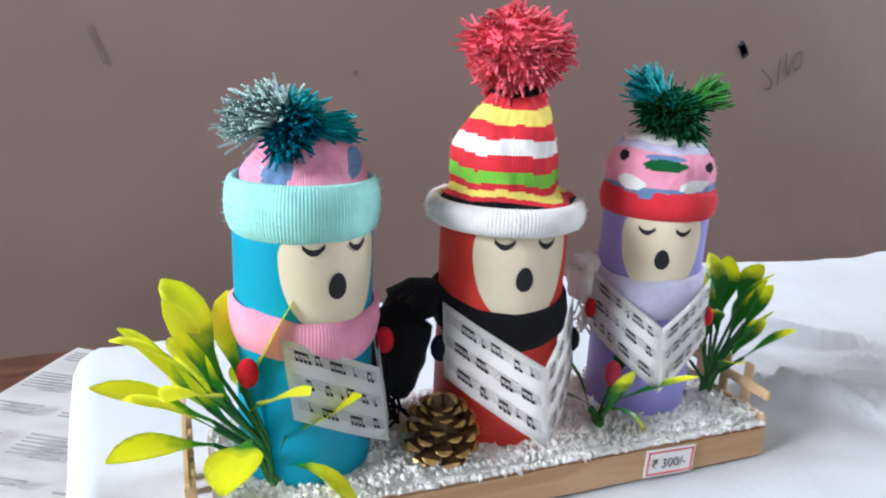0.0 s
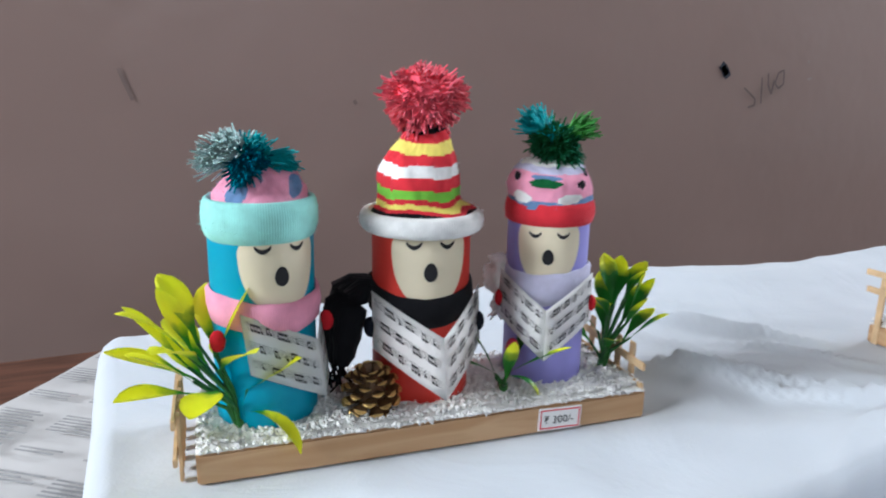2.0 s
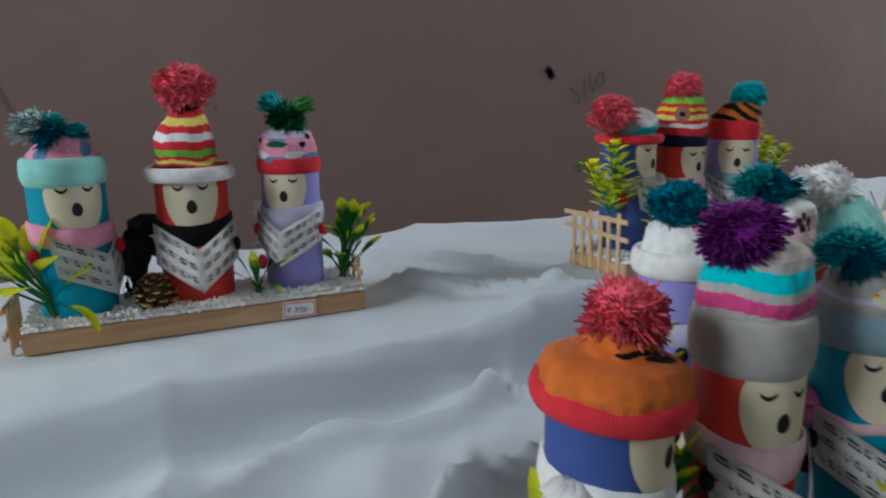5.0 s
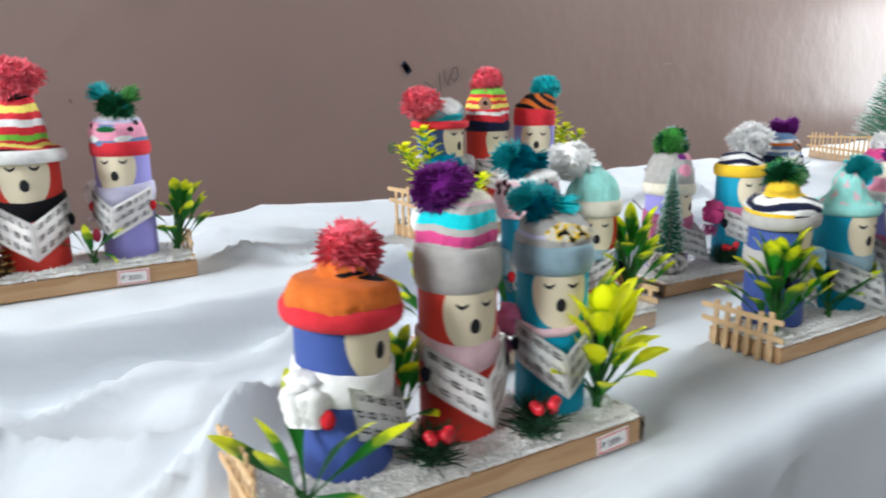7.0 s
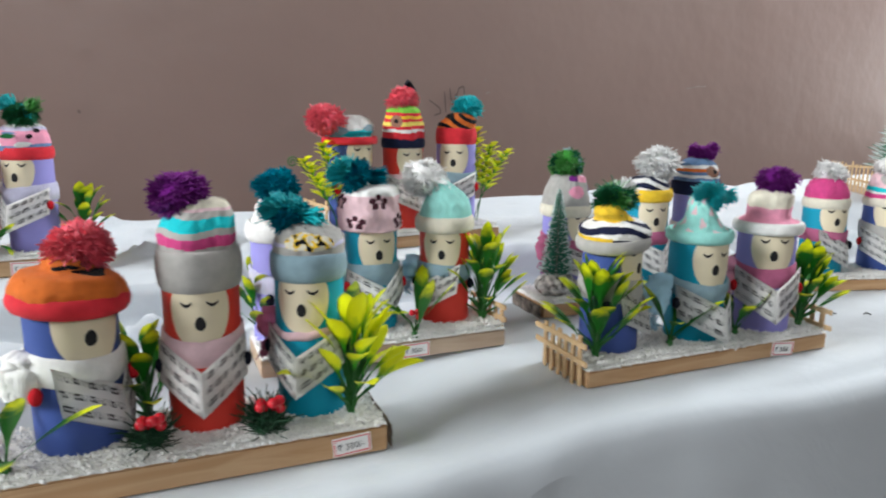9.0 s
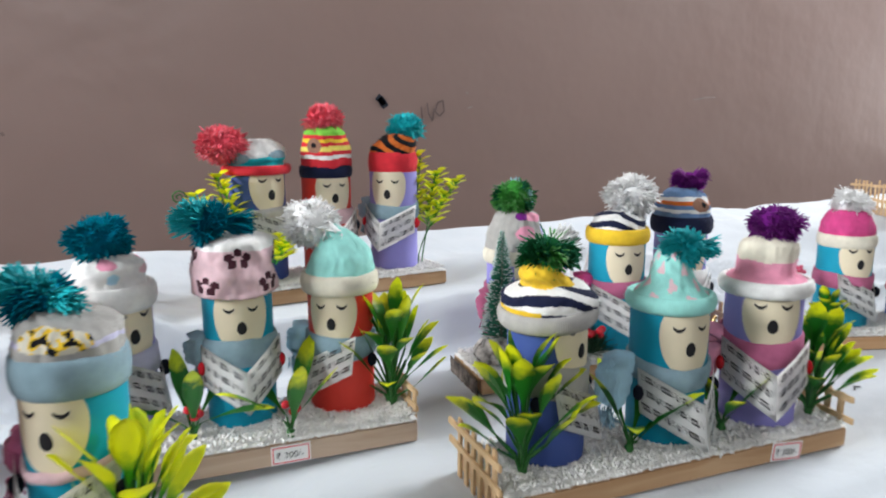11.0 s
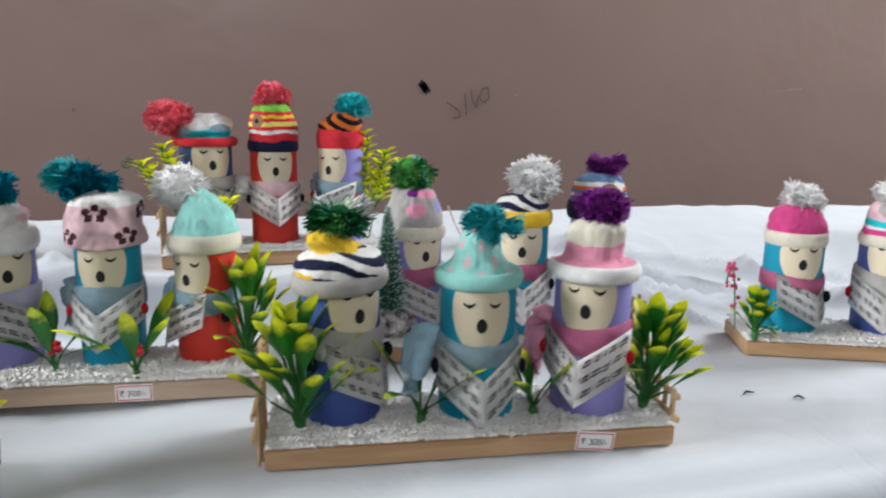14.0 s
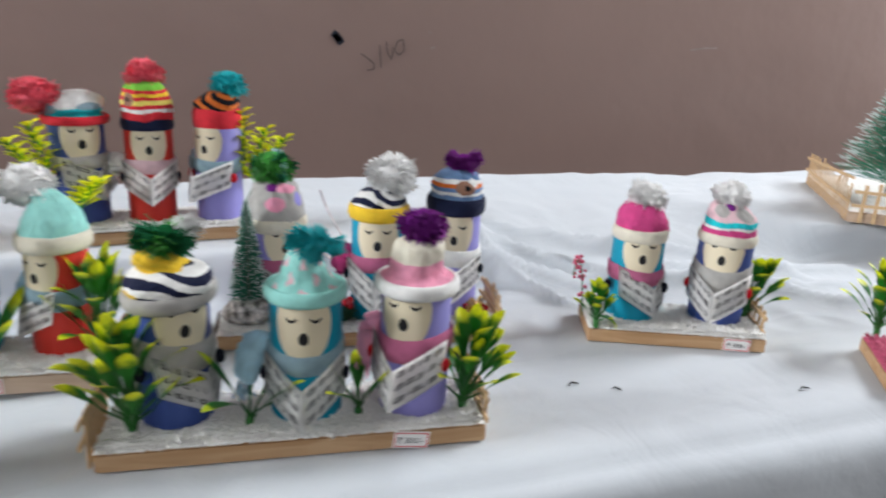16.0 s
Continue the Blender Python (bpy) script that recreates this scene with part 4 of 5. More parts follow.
def tray(x, y, z, length, depth, yaw, height, material, tag, seed, label, fill=None):
    fill = fill or M_snow
    """x, y: the front left corner."""
    m = pose(x, y, z, 0, 0, yaw)
    t = thing("tray", m, label, "tray", "display trays")
    bm = bmesh.new()
    box(bm, 0, length, 0, depth, 0.0003, height, bev=0.0009)
    part("base", bm, material, t, smooth=False)
    # snow: a lumpy sheet with loose flakes
    bm = bmesh.new()
    nx, ny = int(length / 0.0022), int(depth / 0.0022)
    g = []
    for i in range(nx + 1):
        col = []
        for j in range(ny + 1):
            px, py = length * i / nx, depth * j / ny
            edge = min(px, length - px, py, depth - py)
            hz = 0.0032 * smooth(0, 0.006, edge) + 0.0016 * noise.noise((px * 160, py * 160, seed)) + 0.0014 * noise.noise((px * 420, py * 420, seed)) * smooth(0, 0.003, edge)
            col.append(bm.verts.new((px, py, height + 0.0004 + max(-0.0003, hz))))
        g.append(col)
    for i in range(nx):
        for j in range(ny):
            bm.faces.new((g[i][j], g[i + 1][j], g[i + 1][j + 1], g[i][j + 1]))
    part("snow" if fill is M_snow else "sand", bm, fill, t, "crumbled loose filling", smooth=True)["kind"] = "stuff"
    rnd = random.Random(seed)
    verts, faces = [], []
    for k in range(4600):
        px, py = rnd.uniform(0.001, length - 0.001), depth * rnd.random() ** 1.25
        s = rnd.uniform(0.0007, 0.0017) * (1.7 if rnd.random() < 0.06 else 1)
        c = Vector((px, py, height + 0.0030 + rnd.uniform(0, 0.0016)))
        if py < 0.002:
            c.z = height + 0.0012
        e = Euler((rnd.random() * 6, rnd.random() * 6, rnd.random() * 6))
        i0 = len(verts)
        for q in ((1.2, 0, 0), (-0.7, 0.8, 0), (-0.6, -0.8, 0.1), (0, 0, 0.8), (0.1, 0, -0.7)):
            v = Vector(q) * s
            v.rotate(e)
            verts.append(c + v)
        faces += [(i0 + a, i0 + b, i0 + d) for a, b, d in ((0, 1, 3), (1, 2, 3), (2, 0, 3), (1, 0, 4), (2, 1, 4), (0, 2, 4))]
    me = bpy.data.meshes.new("loose_snow")
    me.from_pydata(verts, [], faces)
    me.materials.append(fill)
    for p in me.polygons:
        p.use_smooth = True
    fl = new("loose_snow", me)
    fl.parent = t
    fl["kind"] = "stuff"
    if tag:
        price_tag(t, tag[0], height * 0.5, tag[1], 0)
    return t

# ---- paint rules of the hats: theta 0 is the front, z in tube radii above the brim's lower edge ----
def bands(*rows):
    def f(a, z):
        for limit, key in rows:
            if z < limit:
                return key
        return rows[-1][1]
    return f


def spots(base, spot, na, nz, size, shift=0.0, zs=0.45, flower=False, z0=0.0, z1=9.0):
    def f(a, z):
        b = base(a, z) if callable(base) else base
        if not z0 < z < z1:
            return b
        row = round(z / zs)
        u = (a * na / (2 * math.pi) + 0.5 * (row % 2) + shift) % 1 - 0.5
        du, dv = u * 2 * math.pi / na, z - row * zs
        d, an = math.hypot(du, dv), math.atan2(dv, du)
        if flower:
            petals = [math.hypot(du - 0.72 * size * math.cos(q * 1.2566 + 0.3), dv - 0.50 * size * math.sin(q * 1.2566 + 0.3)) for q in range(5)]
            return spot if min(petals) < 0.34 * size else b
        return spot if d < size * (0.85 + 0.25 * math.sin(3 * an + row)) else b
    return f


def patch(base, *marks):
    """Single marks (theta, z, half width, half height, colour)."""
    def f(a, z):
        for a0, z0, wa, wz, key in marks:
            if ((a - a0) / wa) ** 2 + ((z - z0) / wz) ** 2 < 1:
                return key
        return base(a, z) if callable(base) else base
    return f


def spiral(k1, k2, pitch, turn):
    def f(a, z):
        return k1 if ((z / pitch + a * turn + 0.4 * math.sin(2 * a)) % 1) < 0.5 else k2
    return f


def animal_print(a, z):
    """Grey wool with a patch of cream, ochre and black spots at the front and a pale stripe."""
    if ((a - 0.25) / 0.75) ** 2 + ((z - 1.12) / 0.26) ** 2 < 1:
        k = noise.noise((a * 5.5, z * 6.0, 1.0))
        return "black" if k > 0.22 else "yellow" if k > -0.02 else "cream"
    return "palelilac" if 0.98 < z < 1.08 else "grey"


# ---- one singer: doll, hat, scarf and sheet ----
SINGER = 0


def singer(mx, my, mz, face, r, tray_z, card, mitten, brim_low, brim, crown, paint, pom, scarf_colour, tail, words, sheet=(0, 0, 0), wide=0.62, tilt=(0, 0), tail_colour=None):
    global SINGER
    SINGER += 1
    a = radians(face)
    cx, cy = mx - r * math.sin(a), my + r * math.cos(a)
    z0 = tray_z + 0.0015
    h = mz - z0 + (brim_low + 0.16) * r
    colour_words, hat_words, scarf_words = words
    d = make_doll(cx, cy, z0, r, h, face, card, mz, mitten, colour_words + " card-tube doll with pasted cream singing face, standing in snow")
    rel = mz - z0
    hat(d, r, rel + brim_low * r, brim, crown, paint, pom, hat_words, SINGER * 1.7, tilt)
    if scarf_colour:
        scarf(d, r, rel, scarf_colour, tail, scarf_words, SINGER, wide, tail_colour)
    song_sheet(d, r, rel, SINGER, *sheet)
    return d


TA = TIER + 0.0005
Z3 = DIP + 0.0005
H1 = 0.0125
PINE, PALE = "low pine wood tray covered with crumbled artificial snow", "low pale wooden tray covered with crumbled artificial snow"
tray(0.121, 0.207, TA, 0.217, 0.062, -4.2, 0.0145, M_wood, (0.168, -2), 1, PINE)
tray(0.553, 0.156, TA, 0.205, 0.070, 2.0, H1, M_wood, None, 2, PINE)
tray(0.264, -0.117, Z3, 0.219, 0.062, -6.6, 0.016, M_wood, (0.197, 4), 3, "low pine wood tray with one bark end, covered in snow")
tray(0.437, -0.021, 0.0005, 0.197, 0.060, -5.6, 0.014, M_wood_pale, (0.118, 0), 4, PALE)
tray(0.634, -0.143, 0.0005, 0.233, 0.060, -5.9, H1, M_wood, (0.184, -6), 5, PINE)
tray(0.705, 0.004, 0.0005, 0.232, 0.060, -8, H1, M_wood, None, 6, PINE)
tray(1.012, -0.045, 0.0005, 0.153, 0.062, -21.9, H1, M_wood, (0.128, -1), 7, PINE)

ZA, ZB, ZT, ZC = TA + 0.0165, TA + H1 + 0.002, H1 + 0.0025, Z3 + 0.018
# set one
singer(0.160, 0.213, 0.132, 12, 0.0226, ZA, "teal", "red", 0.60, (1.10, 0.78, "mint", 0.12), [(0.5, 0.93, 0, 0), (0.75, 0.84, 0.02, 0), (1.0, 0.80, 0.06, 0), (1.22, 0.66, 0.06, 0), (1.36, 0.3, -0.05, 0)],
       patch("pink", (-0.95, 0.88, 0.26, 0.24, "denim"), (0.62, 0.95, 0.30, 0.24, "denim"), (2.4, 0.9, 0.3, 0.2, "denim"), (-2.4, 0.9, 0.3, 0.2, "denim")), ((-0.30, -0.1, 1.46), 0.76, ["darkteal", "turq", "palemint"], "tuft"),
       "pink", None, ("teal", "pink and blue hat with mint ribbed cuff and teal-white pompom", "pink knitted scarf wrapped round a teal doll"), (28, -0.05, 0.22), 0.62)
singer(0.226, 0.211, 0.128, -10, 0.0235, ZA, "red", "black", 0.66, (1.26, 0.42, "white", 0.14), [(0.25, 1.14, 0.02, 0), (0.42, 1.02, 0.04, 0), (0.6, 0.86, -0.08, 0), (1.1, 0.84, -0.12, 0), (1.5, 0.70, -0.04, 0), (1.85, 0.48, 0.06, 0), (2.15, 0.34, 0.10, 0), (2.3, 0.2, 0.10, 0)],
       bands((0.43, "black"), (0.50, "scarlet"), (0.60, "lemon"), (0.70, "scarlet"), (0.88, "green"), (1.12, "scarlet"), (1.34, "white"), (1.54, "scarlet"), (1.76, "lemon"), (1.94, "scarlet"), (9, "black")), ((0.02, 0, 2.58), 0.78, ["crimson"], "ball"),
       "black", (-1, 0.80, 2.0), ("red", "tall red, yellow and green striped hat with white rim, red pompom", "black woollen scarf with a fringed tail"), (4, 0, 0), 0.62)
singer(0.287, 0.211, 0.130, -30, 0.0205, ZA, "lilac", "red", 0.72, (1.10, 0.55, "scarlet", 0.10), [(0.4, 1.04, 0, 0), (0.75, 1.02, 0, 0), (1.1, 0.97, 0, 0), (1.38, 0.80, -0.04, 0), (1.55, 0.4, -0.05, 0)],
       patch(bands((0.62, "denim"), (0.80, "pink"), (1.22, "pink"), (1.36, "palelilac"), (9, "white")), (-0.75, 0.68, 0.30, 0.12, "white"), (0.45, 0.66, 0.32, 0.12, "white"), (-0.15, 1.02, 0.38, 0.10, "darkgreen"), (-0.15, 1.14, 0.38, 0.06, "denim"), (0.72, 0.98, 0.13, 0.10, "black"), (-1.0, 1.08, 0.11, 0.10, "black"), (1.15, 1.2, 0.2, 0.10, "black")), ((0.02, -0.1, 1.92), 0.86, ["turq", "darkgreen", "darkgreen", "grass"], "horns"),
       "palelilac", (-1, 0.25, 1.0), ("lilac", "pink and lilac hat with red cuff and green pompom", "pale lilac knitted scarf with a white tied end"), (0, 0, 0), 0.80, (0, 0), "white")
# set two
singer(0.599, 0.178, 0.137, 17, 0.0235, ZB, "blue", "red", 0.72, (1.25, 0.34, "scarlet", 0.12), [(0.25, 1.0, 0, 0), (0.42, 0.98, -0.04, 0), (0.62, 1.10, 0.0, 0), (0.85, 1.04, 0.02, 0), (1.1, 0.74, 0.10, 0), (1.25, 0.35, 0.14, 0)],
       patch(bands((0.6, "turq"), (9, "white")), (0.4, 0.65, 0.5, 0.15, "bluegrey"), (-1.3, 0.6, 0.6, 0.2, "bluegrey")), ((-1.35, 0, 1.1), 0.80, ["crimson"], "ball"),
       "grey", None, ("blue", "slouched white and teal hat with red rim, red pompom", "grey scarf round a blue doll"), (24, 0, 0), 0.55)
singer(0.655, 0.178, 0.131, 3, 0.0220, ZB, "red", "black", 0.80, (1.09, 0.50, "navy", 0.10), [(0.4, 1.02, 0, 0), (0.9, 1.0, 0, 0), (1.4, 0.98, 0, 0), (1.8, 0.86, 0, 0), (2.05, 0.5, 0, 0)],
       patch(bands((0.75, "scarlet"), (0.9, "white"), (1.05, "scarlet"), (1.25, "lemon"), (1.4, "scarlet"), (1.55, "yellow"), (1.7, "scarlet"), (9, "green")), (-0.85, 1.3, 0.12, 0.11, "black"), (-0.85, 1.28, 0.34, 0.3, "tan")), ((0, 0, 2.35), 0.76, ["crimson"], "ball"),
       "palepink", (-1, 0.6, 0.9), ("red", "red, yellow and green striped hat with navy cuff, red pompom", "pale pink scarf with a white fringed end"), (0, 0, 0), 0.62, (0, 0), "white")
singer(0.704, 0.177, 0.132, -38, 0.0222, ZB, "lilac", "red", 0.80, (1.05, 0.92, "scarlet", 0.12), [(0.7, 0.95, 0, 0), (1.05, 0.95, 0, 0), (1.3, 0.85, 0.1, 0), (1.55, 0.6, 0.2, 0), (1.65, 0.3, 0.3, 0)],
       spiral("orange", "black", 0.42, 0.5), ((0.55, 0.2, 1.95), 0.70, ["turq"], "ball"), "bluegrey", (-1, 0.3, 0.9), ("lilac", "orange and black striped hat with red cuff, turquoise pompom", "blue-grey knitted scarf wound round a doll"), (-4, 0, 0), 0.62)
# set three
singer(0.330, -0.105, 0.075, 21, 0.0232, ZC, "blue", "red", 0.52, (1.30, 0.48, "scarlet", 0.16), [(0.3, 1.22, 0, 0), (0.6, 1.18, 0, 0), (0.85, 0.95, 0, 0), (0.95, 0.62, 0.02, 0), (1.15, 0.56, 0.02, 0), (1.3, 0.3, 0, 0)],
       patch(bands((0.92, "orange"), (9, "orange")), (0.5, 0.93, 0.9, 0.05, "black"), (-0.6, 1.02, 0.6, 0.05, "black"), (0.2, 1.1, 0.25, 0.06, "black"), (1.2, 1.12, 0.4, 0.06, "white")), ((0.22, 0, 1.44), 0.72, ["crimson"], "ball"),
       "white", (-1, 0.3, 1.2), ("blue", "orange knitted hat with a red rolled rim and red pompom", "greyish white soft scarf with a long tail"), (24, -0.08, 0.15), 0.72, (3, 4))
singer(0.384, -0.110, 0.076, -12.5, 0.0212, ZC, "red", "black", 0.80, (1.12, 1.10, "grey", 0.12), [(0.9, 1.0, 0, 0), (1.25, 0.98, 0, 0), (1.6, 0.96, 0.04, 0), (1.95, 0.88, 0.1, 0), (2.25, 0.6, 0.2, 0), (2.35, 0.3, 0.25, 0)],
       bands((1.18, "grey"), (1.44, "hotpink"), (1.60, "grey"), (1.90, "turq"), (2.06, "grey"), (2.14, "palepink"), (9, "cream")), ((-0.38, 0, 2.5), 0.74, ["purple"], "ball"),
       "palepink", None, ("red", "grey, pink and teal striped knitted hat with purple pompom", "pale pink scarf round a red doll"), (0, 0, 0), 0.72)
singer(0.439, -0.117, 0.078, -31, 0.0205, ZC, "teal", "black", 0.78, (1.12, 0.80, "bluegrey", 0.10), [(0.6, 1.04, 0, 0), (1.0, 1.02, 0, 0), (1.35, 0.9, 0, 0), (1.6, 0.55, 0, 0)],
       animal_print, ((-0.42, -0.1, 1.85), 0.80, ["darkteal", "turq"], "tuft"),
       "palepink", (-1, 0.35, 0.8), ("teal", "grey hat with yellow flowers, blue cuff and teal pompom", "red and white speckled thin scarf"), (0, 0, 0.05), 0.26, (0, 0), "mauve")
# set four
singer(0.478, 0.003, 0.080, 30, 0.0228, ZT, "lilac", "black", 0.62, (1.16, 0.66, "white", 0.14), [(0.4, 0.98, 0, 0), (0.75, 0.88, 0, 0), (1.1, 0.86, 0.05, 0), (1.35, 0.6, 0.05, 0), (1.42, 0.3, 0, 0)],
       patch("white", (0.7, 0.95, 0.3, 0.12, "palepink"), (-0.4, 0.85, 0.16, 0.13, "skyblue"), (-0.6, 1.2, 0.3, 0.12, "pink"), (1.2, 1.1, 0.2, 0.2, "pink")), ((-0.1, 0, 1.75), 0.76, ["darkteal"], "ball"),
       "palelilac", None, ("lilac", "white hat with pink and blue patches, dark teal pompom", "pale lilac scarf round a lilac doll"), (26, -0.12, 0), 0.7)
singer(0.535, -0.008, 0.080, -5, 0.0208, ZT, "teal", "red", 0.86, (1.0, 0, "pink", 0.1), [(0.0, 1.02, 0, 0), (0.08, 1.20, 0, 0), (0.5, 1.22, 0, 0), (0.9, 1.18, 0, 0), (1.3, 1.14, 0, 0), (1.6, 0.98, 0, 0), (1.72, 0.5, 0, 0)],
       lambda a, z: spots(bands((1.62, "palepink"), (9, "white")), "brown", 4, 1, 0.34, 0.5, 0.70, True, 0.42, 1.75)(a, z + 0.3), ((-0.62, 0, 2.05), 0.95, ["darkteal", "darkteal", "turq"], "tuft"),
       "bluegrey", (-1, 0.25, 1.0), ("teal", "pale pink sock hat with dark flowers and teal tassel", "blue-grey knitted scarf wound round a doll"), (0, 0.06, 0), 0.85)
singer(0.588, -0.012, 0.076, -35, 0.0207, ZT, "red", "black", 0.84, (1.20, 0.62, "cream", 0.13), [(0.4, 1.10, 0, 0), (0.8, 1.02, 0.04, 0), (1.2, 0.86, 0.06, 0), (1.55, 0.66, 0.0, 0), (1.85, 0.46, -0.16, 0), (2.02, 0.30, -0.36, 0), (2.05, 0.14, -0.5, 0)],
       bands((9, "mint"),), ((-0.80, 0, 2.08), 0.88, ["white"], "ball"), "bluegrey", (-1, 0.55, 1.0), ("red", "mint slouch hat with cream rolled cuff and large white pompom", "blue-grey scarf with a sky-blue crocheted end"), (-32, 0.10, 0), 0.75, (0, 0), "skyblue")
# set five
singer(0.687, -0.131, 0.080, 20, 0.0218, ZT, "blue", "black", 0.58, (1.26, 0.46, "grey", 0.12), [(0.3, 1.12, 0, 0), (0.6, 1.16, 0, 0), (0.85, 0.98, 0, 0), (1.05, 0.62, -0.10, 0), (1.3, 0.54, -0.26, 0), (1.5, 0.42, -0.24, 0), (1.62, 0.2, -0.1, 0)],
       lambda a, z: "yellow" if z > 1.02 or (z < 0.55 and a < -1.1) else spiral("navy", "white", 0.42, 0.33)(a, z), ((0.12, 0, 1.72), 0.80, ["darkgreen", "grass", "white", "darkteal"], "bow"),
       "grey", None, ("dark blue", "navy and white spiral hat, yellow top, grey rim, green-white pompom", "grey scarf round a dark blue doll"), (22, -0.05, 0.2), 0.85, (0, -5))
singer(0.753, -0.144, 0.074, -12, 0.0222, ZT, "teal", "black", 0.86, (1.16, 0.44, "mint", 0.14), [(0.22, 1.08, 0, 0), (0.42, 0.92, 0, 0), (0.65, 0.68, -0.02, 0), (1.0, 0.56, -0.02, 0), (1.4, 0.44, 0.0, 0), (1.7, 0.28, 0.1, 0)],
       spots("mint", "palepink", 6, 1, 0.17, 0.0, 0.36), ((0.25, -0.15, 1.60), 0.66, ["turq"], "tuft"),
       "bluegrey", (-1, 0.75, 1.5), ("teal", "mint hat with pink dots, rolled rim and drooping turquoise pompom", "blue-grey scarf with a wide sky-blue ribbed end"), (0, 0, 0.1), 0.6, (0, 0), "skyblue")
singer(0.813, -0.149, 0.080, -37, 0.0224, ZT, "lilac", "red", 0.72, (1.22, 0.44, "white", 0.14), [(0.22, 1.15, 0, 0), (0.42, 1.02, 0, 0), (0.55, 0.80, 0, 0), (0.95, 0.76, 0, 0), (1.35, 0.72, 0.02, 0), (1.55, 0.4, 0.05, 0)],
       bands((0.92, "pink"), (9, "cream")), ((0.12, 0, 1.85), 0.66, ["purple"], "ball"), "mauve", (-1, 0.55, 1.5), ("lilac", "pink and cream hat with a white rolled rim and purple pompom", "pink fleece scarf with a fringed end"), (0, 0, 0), 0.72, (0, 0), "pink")
# set six
singer(0.762, 0.022, 0.078, 12, 0.0222, ZT, "lilac", "black", 0.52, (1.14, 0.52, "cream", 0.12), [(0.35, 1.05, 0, 0), (0.8, 1.0, 0, 0), (1.3, 0.94, 0, 0), (1.7, 0.78, 0, 0), (1.85, 0.4, 0, 0)],
       patch(bands((9, "grey"),), (-0.35, 1.1, 0.42, 0.26, "pink"), (0.75, 1.2, 0.26, 0.26, "lilac"), (0.2, 1.62, 0.5, 0.16, "pink"), (-0.5, 1.7, 0.3, 0.14, "purple"), (2.3, 1.1, 0.5, 0.3, "pink")), ((-0.1, 0, 2.3), 0.76, ["grass", "grass", "darkgreen", "skyblue"], "ball"),
       "mauve", (-1, 0.3, 1.2), ("lilac", "grey hat with pink and lilac patches, cream cuff, green pompom", "mauve scarf round a lilac doll"), (4, 0, 0.1), 0.75)
singer(0.832, -0.004, 0.084, -16, 0.0224, ZT, "teal", "black", 0.84, (1.14, 0.55, "yellow", 0.12), [(0.35, 1.0, 0, 0), (0.65, 0.95, 0, 0), (0.9, 0.8, 0, 0), (1.1, 0.4, 0.1, 0)],
       spiral("navy", "white", 0.4, 0.2), ((0.45, 0, 1.65), 0.88, ["white"], "ball"), "mauve", (-1, 0.5, 1.0), ("teal", "navy and white hat with mustard yellow cuff, white pompom", "mauve scarf tied with a pink end"), (0, 0, 0.1), 0.6, (0, 0), "hotpink")
singer(0.897, -0.005, 0.086, -21, 0.0215, ZT, "lilac", "black", 0.95, (1.18, 0.66, "navy", 0.10), [(0.45, 1.06, 0, 0), (0.8, 1.02, 0, 0), (1.2, 0.95, 0, 0), (1.55, 0.75, 0, 0), (1.7, 0.4, 0, 0)],
       patch(bands((0.78, "denim"), (0.92, "white"), (1.08, "denim"), (1.24, "orange"), (1.38, "white"), (9, "denim")), (0.45, 1.12, 0.12, 0.10, "black"), (0.35, 1.1, 0.40, 0.26, "tan"), (0.85, 1.28, 0.16, 0.16, "white")), ((0.2, 0, 1.98), 0.66, ["purple"], "bow"),
       "white", None, ("lilac", "blue, orange and white striped hat, navy cuff, purple pompom", "pale knitted scarf round a lilac doll"), (0, 0, 0.1), 0.7)
# set seven
singer(1.055, -0.048, 0.074, -23, 0.0225, ZT, "teal", "black", 0.58, (1.07, 0.52, "cream", 0.10), [(0.4, 0.98, 0, 0), (0.75, 0.96, 0, 0), (1.1, 0.86, 0, 0), (1.4, 0.66, 0, 0), (1.5, 0.3, 0, 0)],
       bands((9, "hotpink"),), ((0.05, 0, 1.65), 0.72, ["white"], "ball"), "mauve", None, ("teal", "magenta hat with a cream cuff and white pompom", "mauve scarf round a teal doll"), (26, -0.12, 0), 0.62)
singer(1.121, -0.068, 0.076, -46, 0.0232, ZT, "blue", "red", 0.50, (1.08, 0.44, "cream", 0.10), [(0.3, 1.0, 0, 0), (0.6, 0.98, 0, 0), (0.9, 0.92, -0.02, 0), (1.2, 0.82, -0.08, 0), (1.5, 0.55, -0.15, 0), (1.6, 0.3, -0.18, 0)],
       patch(bands((0.62, "hotpink"), (0.72, "white"), (0.92, "turq"), (9, "palepink")), (-0.3, 1.3, 0.4, 0.2, "grey"), (0.9, 1.2, 0.5, 0.25, "grey"), (0.2, 1.45, 0.3, 0.12, "purple")), ((-0.1, 0, 1.8), 0.66, ["white"], "ball"),
       "grey", None, ("dark blue", "grey, teal and pink hat with cream cuff, white pompom", "grey striped scarf round a dark blue doll"), (0, 0, 0), 0.9)

